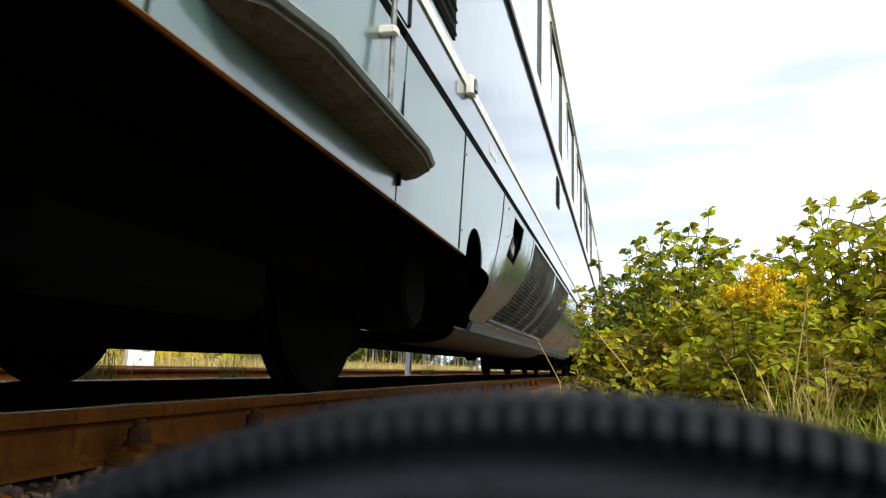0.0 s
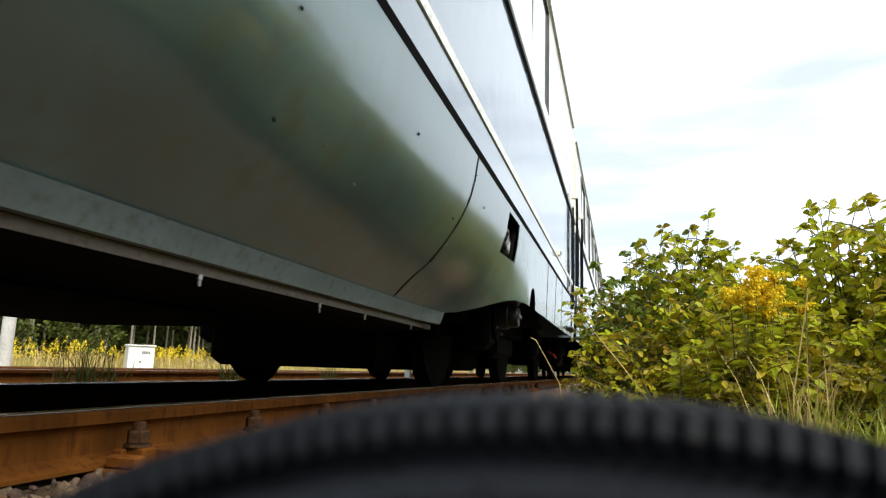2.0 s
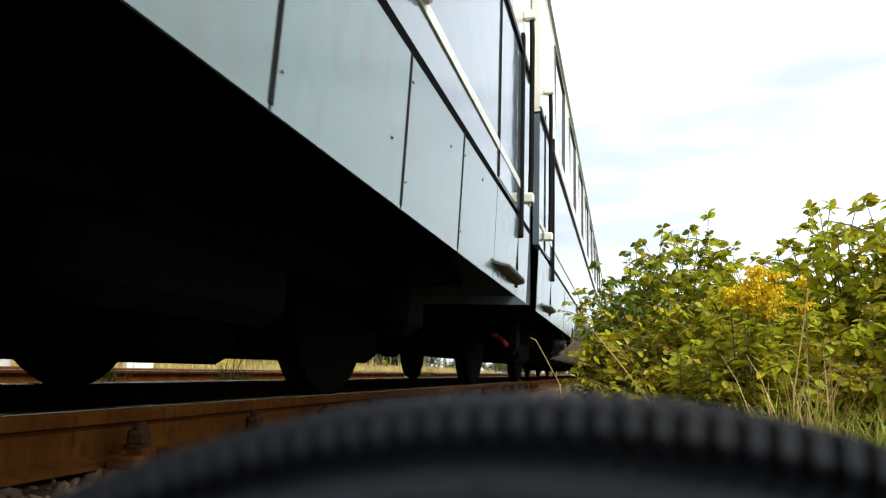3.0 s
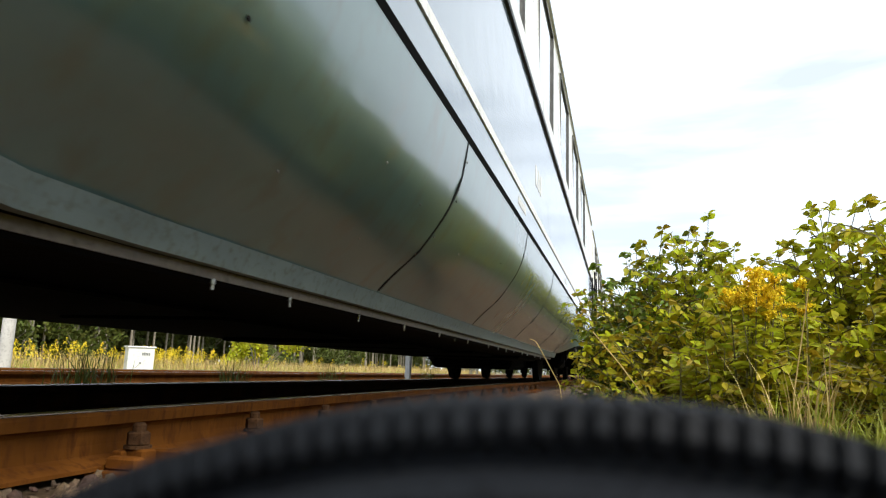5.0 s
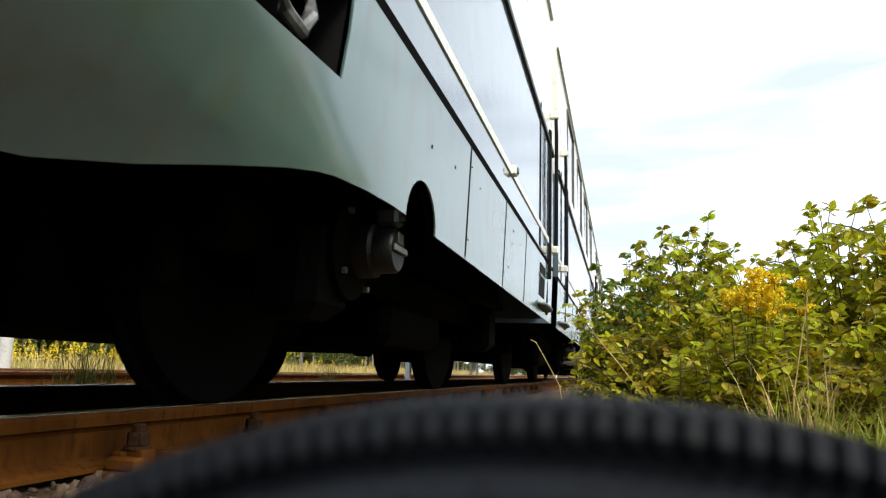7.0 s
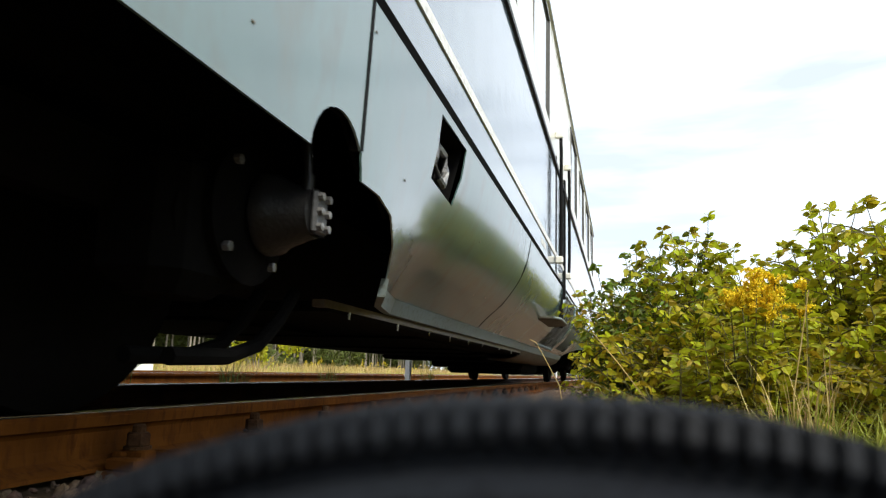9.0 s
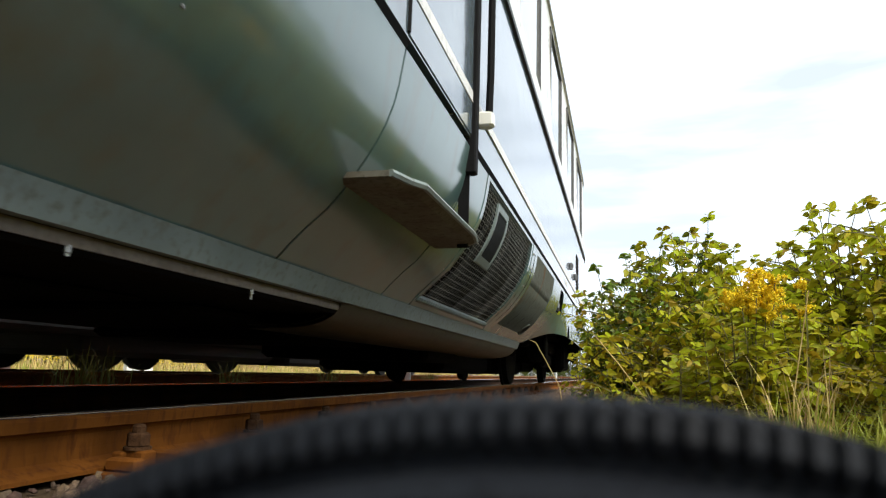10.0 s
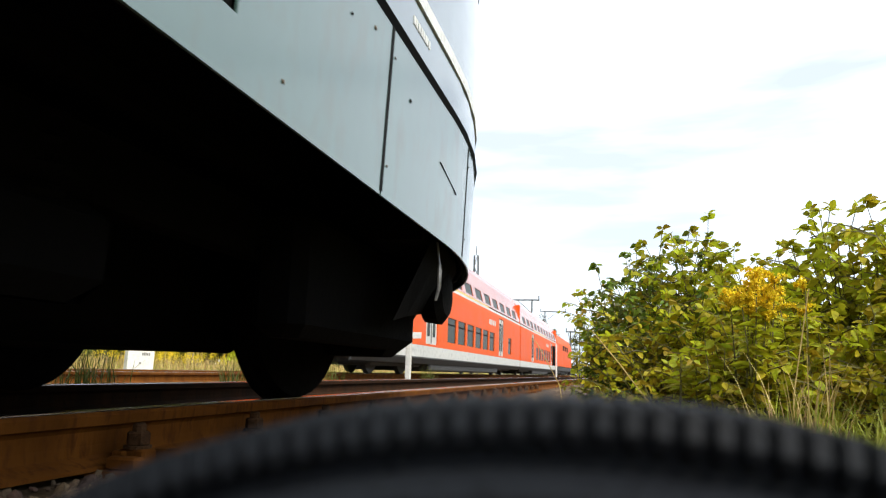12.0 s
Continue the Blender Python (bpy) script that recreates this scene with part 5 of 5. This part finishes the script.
def far_tree(kind, seed):
    """Prototypes: tall trees with bare lower trunks, and low bushes."""
    rng = random.Random(seed)
    if kind == "tree":
        ob = thing("tree", "slender tree with pale trunk at the wood's edge", "tree", "trees of the wood's edge")
        h = rng.uniform(8, 11)
        trunk = [tube([(rng.uniform(-0.1, 0.1) * t, rng.uniform(-0.1, 0.1) * t, h * t - 0.3 * (t == 0)) for t in (0, 0.2, 0.4, 0.6, 0.8, 1.0)], [0.075, 0.066, 0.055, 0.045, 0.03, 0.01], 6)]
        cs = []
        for i in range(16):
            z = rng.uniform(2.6, h)
            a, L = rng.uniform(0, 6.28), rng.uniform(0.6, 1.9) * (1.15 - z / h)
            tip = (math.cos(a) * L, math.sin(a) * L, z + L * 0.5)
            trunk.append(tube([(0, 0, z), (tip[0] * 0.5, tip[1] * 0.5, z + L * 0.2), tip], [0.03, 0.02, 0.008], 4))
            cs.append((tip, rng.uniform(0.45, 0.9)))
        part("trunk", joined(*trunk), BARK, ob, "pale grey trunk and limbs")
        part("crown", crown_leaves(rng, 900, cs, 0.20), TREELEAF, ob, "loose dark green leaves", False, "stuff")
    else:
        ob = thing("bush", "broad green bush before the wood", "bush", "bushes before the wood")
        cs = [((rng.gauss(0, 0.8), rng.gauss(0, 0.8), rng.uniform(0.5, 2.2)), rng.uniform(0.4, 0.8)) for _ in range(12)]
        part("stems", joined(*[tube([(0, 0, -0.2), (c[0] * 0.5, c[1] * 0.5, c[2] * 0.6), c], [0.04, 0.03, 0.01], 4) for c, r in cs]), BARK, ob)
        part("crown", crown_leaves(rng, 1500, cs, 0.15), KNOT if seed == 11 else TREELEAF, ob, "dense small leaves", False, "stuff")
    return ob


def wood():
    rng = random.Random(31)
    protos = [far_tree("tree", s) for s in (1, 2, 3, 4)]
    bushes = [far_tree("bush", s) for s in (11, 12, 13)]
    for i, p in enumerate(protos):
        p.matrix_basis = pose(-27 - i, 6 + i * 9, -0.25)
    k = 0
    for row, (lat, step) in enumerate(((27, 1.3), (30, 1.5), (34, 1.9), (40, 2.6))):
        y = 2.0 + row
        while y < 125:
            k += 1
            src = protos[k % 4]
            copy_thing(src, pose(-lat + rng.uniform(-1.5, 1.5), y, -0.25, 0, 0, rng.uniform(0, 360)))
            y += step * rng.uniform(0.6, 1.5) * (1 if y < 60 else 1.6)
    spots = [(-19.5, 35.0), (-23, 14.5), (-22, 17), (-23.5, 21.5), (-21.5, 19.0), (-24, 27), (-24, 44), (-22, 52), (-24, 60), (-24.5, 11.5)]
    for i, (x, y) in enumerate(spots):
        m = pose(x, y, -0.25, 0, 0, i * 67)
        if i < 3:
            bushes[i].matrix_basis = m
        else:
            copy_thing(bushes[1 + i % 2], m)

    y, i = 1.0, 0
    while y < 120:
        copy_thing(bushes[1 + i % 2], pose((-25.5 if y < 23 else -33.5) - 1.2 * (i % 3), y, -0.25, 0, 0, i * 47) @ Matrix.Scale(1.25 if y < 23 else 1.8, 4))
        y += 1.5 if y < 50 else 3.0
        i += 1
    for i in range(54):
        copy_thing(protos[i % 4] if i % 3 == 0 else bushes[1 + i % 2], pose(-50 + 1.35 * i, 190 + 9 * (i % 4), -0.25, 0, 0, i * 61) @ Matrix.Scale(1.5, 4))
    # the same growth goes on beside and behind the lens
    for i in range(13):
        copy_thing(bushes[i % 3], pose(6.4 + 0.9 * (i % 2), 9.0 - i * 2.3, -0.25, 0, 0, i * 51))
    for i in range(16):
        copy_thing(protos[i % 4], pose(24 + 2.5 * (i % 3), 30 - i * 4.6, -0.25, 0, 0, i * 83))


def cabinet():
    x, y = -15.0, 19.35
    g = ground_height(x, y)
    ob = thing("trackside_cabinet", "pale grey metal trackside cabinet standing in yellow grass", "cabinet", "", pose(x, y, g, 0, 0, 52))
    part("plinth", block(-0.42, 0.42, -0.24, 0.24, -0.1, 0.10, 0.01), CONCRETE, ob, "grey concrete plinth")
    h = 0.74 - g
    part("case", block(-0.40, 0.40, -0.22, 0.22, 0.10, h - 0.04, 0.012), CABINET, ob)
    part("lid", block(-0.44, 0.44, -0.26, 0.26, h - 0.04, h + 0.01, 0.015), CABINET, ob, "overhanging lid")
    for i in range(5):
        part("writing_bar", block(0.02 + i * 0.05, 0.055 + i * 0.05, -0.2245, -0.222, h - 0.28, h - 0.19), MAST, ob)
    lock = part("lock", lathe([(0, 0.03), (0.02, 0.028)], 10), MAST, ob)
    lock.matrix_basis = pose(-0.02, -0.22, h - 0.52, 0, 0, -90)


def posts():
    y, x = 14.05, -4.32
    ob = thing("concrete_post", "short pale concrete post with a white board between the tracks", "post", "", pose(x, y, 0))
    part("shaft", block(-0.055, 0.055, -0.055, 0.055, -0.1, 1.22, 0.012), CONCRETE, ob)
    part("board", block(-0.02, 0.28, -0.075, -0.058, 0.93, 1.06, 0.004), WHITE, ob, "small white board")
    ob = thing("pale_pole", "tall pale round concrete pole beyond the second track", "pole", "", pose(-9.4, 8.95, ground_height(-9.4, 8.95)))
    part("shaft", tube([(0, 0, -0.1), (0, 0, 3), (0, 0, 7)], [0.10, 0.09, 0.07], 14), CONCRETE, ob, "", True)
    for yy, xx in ((39.9, -3.52),):
        ob = thing("track_sign", "slim track sign with a black board on a pale post", "sign", "track signs", pose(xx, yy, 0))
        part("post", tube([(0, 0, -0.1), (0, 0, 1.95)], 0.045, 8), WHITE, ob)
        part("board", block(-0.22, -0.06, -0.07, -0.05, 0.75, 1.85, 0.01), SEAL, ob, "black board")


def masts():
    """Lattice mast and catenary masts in the distance."""
    def lattice(x, y, h, w, label):
        ob = thing("lattice_mast", label, "mast", "masts", pose(x, y, 0))
        for sx in (1, -1):
            for sy in (1, -1):
                part("leg", tube([(sx * w, sy * w, 0), (sx * w * 0.6, sy * w * 0.6, h)], 0.05, 4), MAST, ob)
        n = int(h / 0.9)
        for i in range(n):
            z0, z1 = i * h / n, (i + 1) * h / n
            q = w * (1 - 0.4 * z0 / h)
            for sy in (1, -1):
                part("brace", tube([(-q * (-1) ** i, sy * q, z0), (q * (-1) ** i, sy * q, z1)], 0.025, 4), MAST, ob)
        return ob
    m = lattice(-12.2, 58.8, 10.4, 0.28, "grey steel lattice mast behind the red train")
    part("tip", tube([(0, 0, 10.4), (0, 0, 11.2)], 0.04, 5), MAST, m)
    for x, y, h, arm in ((-13.5, 109.2, 11.9, (-4.6, 1.2)), (-15.6, 149.2, 13.6, (-1, 4.5)), (-8.2, 119.8, 7.6, (-0.8, 0.8)), (-9.5, 170, 10.5, (-1.0, 3.5))):
        ob = thing("catenary_mast", "dark overhead line mast with a cross arm", "mast", "masts", pose(x, y, 0))
        part("pole", tube([(0, 0, 0), (0, 0, h)], [0.16, 0.12], 8), MAST, ob)
        part("cross_arm", block(arm[0], arm[1], -0.1, 0.1, h - 0.25, h - 0.05, 0.02), MAST, ob)
        part("stay", tube([(0, 0, h - 2.2), (arm[0] * 0.5 if arm[1] < 2 else arm[1] * 0.6, 0, h - 0.2)], 0.05, 5), MAST, ob)
        for q in (arm[0] + 0.1, arm[1] - 0.1):
            part("insulator", tube([(q, 0, h - 0.1), (q, 0, h + 0.5)], 0.09, 6), MAST, ob)


FAST = 28.5                    # metres a second, away from the lens
RED_TRAIN = []                 # each vehicle and where its tail stands at the end of the clip


def double_deck_coach(y0, length, seed, door_spans, low, high, label):
    """A double-deck coach on the second track, its near side in full."""
    ob = thing("double_deck_coach", label, "rail coach", "coaches of the red train", pose(SECOND, y0 - FAST * 12, 0))
    RED_TRAIN.append((ob, y0))
    W = 1.40
    def arch(y):
        side = [(W - 0.10, 0.45), (W, 0.60), (W, 1.0), (W, 2.75), (W - 0.04, 3.10), (W - 0.16, 3.62), (W - 0.34, 4.10), (W - 0.62, 4.45), (W - 1.0, 4.62), (0, 4.66)]
        return side
    side = arch(0)
    def skin(z):
        for (x0, a), (x1, b) in zip(side, side[1:]):
            if a <= z <= b:
                return x0 + (x1 - x0) * (z - a) / (b - a)
        return side[0][0]
    def plate(a, b, z0, z1, up=0.0, thick=0.05, cuts=()):
        ys = sorted({a, b, *[q for c in cuts for q in c[:2] if a < q < b]})
        zs = sorted({z0, z1, *[q for c in cuts for q in c[2:] if z0 < q < z1], *[p[1] for p in side if z0 < p[1] < z1]})
        return sheet(ys, zs, lambda y, z: (skin(z) + up, y, z), thick, lambda y, z: any(c[0] < y < c[1] and c[2] < z < c[3] for c in cuts))
    part("lower_band", plate(0, length, 0.64, 0.96), COACHGREY, ob, "light grey lower band")
    part("skirt", plate(0, length, 0.45, 0.637), COACHDARK, ob, "dark grey skirt")
    cuts = [(*d, 1.02, 2.72) for d in door_spans] + [(*w, 1.18, 1.98) for w in low]
    part("side_wall", plate(0, length, 0.963, 2.86, 0, 0.05, cuts), REDCOACH, ob, "bright red side wall")
    part("white_line", plate(0, length, 2.863, 2.96, 0.004), COACHGREY, ob, "white line under the upper windows")
    part("yellow_line", plate(length * 0.28, length * 0.62, 2.963, 3.02, 0.004), YELLOW, ob, "yellow first class line")
    ucuts = [(*w, 3.10, 3.52) for w in high]
    part("upper_wall", plate(0, length, 3.023, 4.10, 0, 0.05, ucuts), COACHROOF, ob, "pale reflecting upper wall")
    rings = [[(p[0], y, p[1]) for p in side[6:]] + [(-p[0], y, p[1]) for p in reversed(side[:-1])] for y in (0.0, length)]
    part("roof", tube_rings(rings), COACHROOF, ob, "pale curved roof and far side")
    for a, b in low:
        w = part("lower_window", plate(a + 0.01, b - 0.01, 1.19, 1.97, -0.03, 0.02), DARKGLASS, ob, "dark window")
        part("window_bar", block(W - 0.03, W - 0.012, a + 0.02, b - 0.02, 1.74, 1.78), SEAL, w)
    for a, b in high:
        part("upper_window", plate(a + 0.01, b - 0.01, 3.11, 3.51, -0.02, 0.02), DARKGLASS, ob, "dark slanted window")
    for a, b in door_spans:
        d = part("door", plate(a + 0.02, b - 0.02, 1.03, 2.70, -0.03, 0.03), COACHGREY, ob, "light grey double door")
        m = (a + b) / 2
        for q in (-1, 1):
            part("door_window", block(W - 0.028, W - 0.016, m + q * 0.30 - 0.13, m + q * 0.30 + 0.13, 1.25, 2.5, 0.004), DARKGLASS, d)
        part("door_joint", block(W - 0.028, W - 0.014, m - 0.015, m + 0.015, 1.05, 2.68), SEAL, d)
    for y in (2.6, 5.1, length - 5.1, length - 2.6):
        for s in (1, -1):
            wv, wf = lathe([(s * 0.68, 0.05), (s * 0.68, 0.46), (s * 0.80, 0.45), (s * 0.82, 0.10)], 20)
            part("wheel", shift((wv, wf), 0, y, 0.61), COACHDARK, ob)
    for y in (2.0, length - 5.7):
        part("bogie_frame", block(-1.12, 1.12, y - 0.3, y + 4.0, 0.36, 0.75, 0.06), COACHDARK, ob)
    part("underframe", block(-1.28, 1.28, 6.4, length - 6.4, 0.24, 0.60, 0.05), COACHDARK, ob, "dark equipment under the floor")
    for y in (-0.03, length):
        part("end_wall", block(-W + 0.06, W - 0.06, y, y + 0.03, 0.7, 4.0, 0.01), REDCOACH, ob, "red end wall")
    for i in range(4):
        part("writing_bar", block(W + 0.001, W + 0.004, length * 0.62 + i * 0.42, length * 0.62 + i * 0.42 + 0.3, 2.28, 2.5), COACHGREY, ob)
    return ob


def red_train():
    label = "red double-deck coach with grey band passing on the second track"
    low = [(21.55 + i * 1.48, 22.75 + i * 1.48) for i in range(6)]
    a0 = 13.6
    double_deck_coach(a0, 24.5, 1, [(19.0 - a0, 20.3 - a0), (31.3 - a0, 32.6 - a0)], [(p - a0, q - a0) for p, q in low] + [(34.0 - a0, 35.0 - a0)], [(1.2 + i * 1.9, 2.5 + i * 1.9) for i in range(12)], label)
    b0 = 38.4
    double_deck_coach(b0, 22.4, 2, [(5.0, 6.3), (17.3, 18.6)], [(7.4 + i * 1.6, 8.7 + i * 1.6) for i in range(6)], [(1.2 + i * 1.9, 2.5 + i * 1.9) for i in range(11)], label)
    # the locomotive beyond
    ob = thing("locomotive", "red electric locomotive with grey frame at the head of the coaches", "locomotive", "", pose(SECOND, 61.0 - FAST * 12, 0))
    RED_TRAIN.append((ob, 61.0))
    def sect(y, q):
        return [(1.45 * q, y, 1.0), (1.45 * q, y, 3.0), (1.2 * q, y, 3.75), (0.8 * q, y, 3.95), (-0.8 * q, y, 3.95), (-1.2 * q, y, 3.75), (-1.45 * q, y, 3.0), (-1.45 * q, y, 1.0)]
    part("body", tube_rings([sect(0, 0.94), sect(0.8, 1.0), sect(18.0, 1.0), sect(18.8, 0.94)]), REDCOACH, ob, "red body with raked ends")
    part("frame", block(-1.42, 1.42, 0.2, 18.6, 0.55, 0.99, 0.05), COACHDARK, ob, "dark grey frame")
    for y in (3.0, 5.7, 13.1, 15.8):
        for s in (1, -1):
            part("wheel", shift(lathe([(s * 0.68, 0.05), (s * 0.68, 0.56), (s * 0.80, 0.55), (s * 0.82, 0.10)], 20), 0, y, 0.71), COACHDARK, ob)
    for y in (2.2, 12.3):
        part("bogie_frame", block(-1.2, 1.2, y, y + 4.3, 0.34, 0.7, 0.06), COACHDARK, ob)
    part("transformer", block(-1.2, 1.2, 7.0, 11.8, 0.30, 0.6, 0.06), COACHDARK, ob, "dark case under the frame")
    for y in (0.1, 18.4):
        part("plough", block(-1.3, 1.3, y, y + 0.3, 0.28, 0.7, 0.05), COACHDARK, ob, "dark plough")
    for i in range(3):
        part("vent", block(1.452, 1.46, 6 + i * 2.4, 7.6 + i * 2.4, 2.5, 3.0), SEAL, ob)


# ---- the wheel right before the lens ----
def wheel_in_front():
    R, D = 0.176, 0.100
    way = radians(3.7)
    centre = (-math.sin(way) * D, math.cos(way) * D, EYE[2] - 0.0036 - R)
    ob = thing("small_wheel", "small black rubber wheel with a ribbed tread edge", "wheel", "", pose(*centre, 0, 0, 5.2 - 90))
    # along the axle: x of the wheel points away behind it, its near face lies at negative x
    n = 96
    prof = [(-0.012, 0.115), (-0.013, 0.13), (-0.0125, 0.160), (-0.0115, 0.1650), (-0.0090, 0.1664), (-0.0035, 0.1672), (-0.0030, 0.1700), (-0.002, 0.1752), (0.0, R), (0.02, R), (0.026, 0.172), (0.028, 0.16), (0.028, 0.115)]
    rings = [[(-a, r * math.cos(2 * math.pi * k / n), r * math.sin(2 * math.pi * k / n)) for k in range(n)] for a, r in prof]
    part("tyre", tube_rings(rings), TYRE, ob, "black rubber tyre", True)
    v, f = [], []
    m = 288
    for k in range(m):
        a = 2 * math.pi * k / m
        c, s = math.cos(a), math.sin(a)
        h = 0.00125 * R / R
        t = (-s, c)
        i = len(v)
        for (ax, r, w) in ((-0.0058, 0.1706, 0.0008), (-0.0064, 0.1724, 0.0011), (-0.0040, 0.1762, 0.0011), (0.016, 0.1768, 0.0011)):
            for sg in (-1, 1):
                v.append((-ax, r * c + sg * w * t[0], r * s + sg * w * t[1]))
        f += [(i, i + 1, i + 3, i + 2), (i + 2, i + 3, i + 5, i + 4), (i + 4, i + 5, i + 7, i + 6)]
        for (ax, r) in ((-0.0030, 0.1700), (-0.0030, 0.1712), (-0.002, 0.1750), (0.016, 0.1755)):
            for sg in (-1, 1):
                v.append((-ax, r * c + sg * 0.0014 * t[0], r * s + sg * 0.0014 * t[1]))
        for q in range(3):
            f += [(i + 2 * q, i + 2 * q + 2, i + 10 + 2 * q, i + 8 + 2 * q), (i + 2 * q + 1, i + 9 + 2 * q, i + 11 + 2 * q, i + 3 + 2 * q)]
        f.append((i, i + 8, i + 9, i + 1))
    part("tread_ribs", (v, f), TYRE, ob, "close black tread ribs", False, "stuff")
    part("hub", tube_rings([[(a, r * math.cos(2 * math.pi * k / 48), r * math.sin(2 * math.pi * k / 48)) for k in range(48)] for a, r in ((-0.024, 0.02), (-0.024, 0.118), (0.008, 0.118), (0.008, 0.02))]), SEAL, ob, "black plastic hub disc")


bank()
far_meadow()
wood()
cabinet()
posts()
masts()
red_train()
wheel_in_front()
motions()
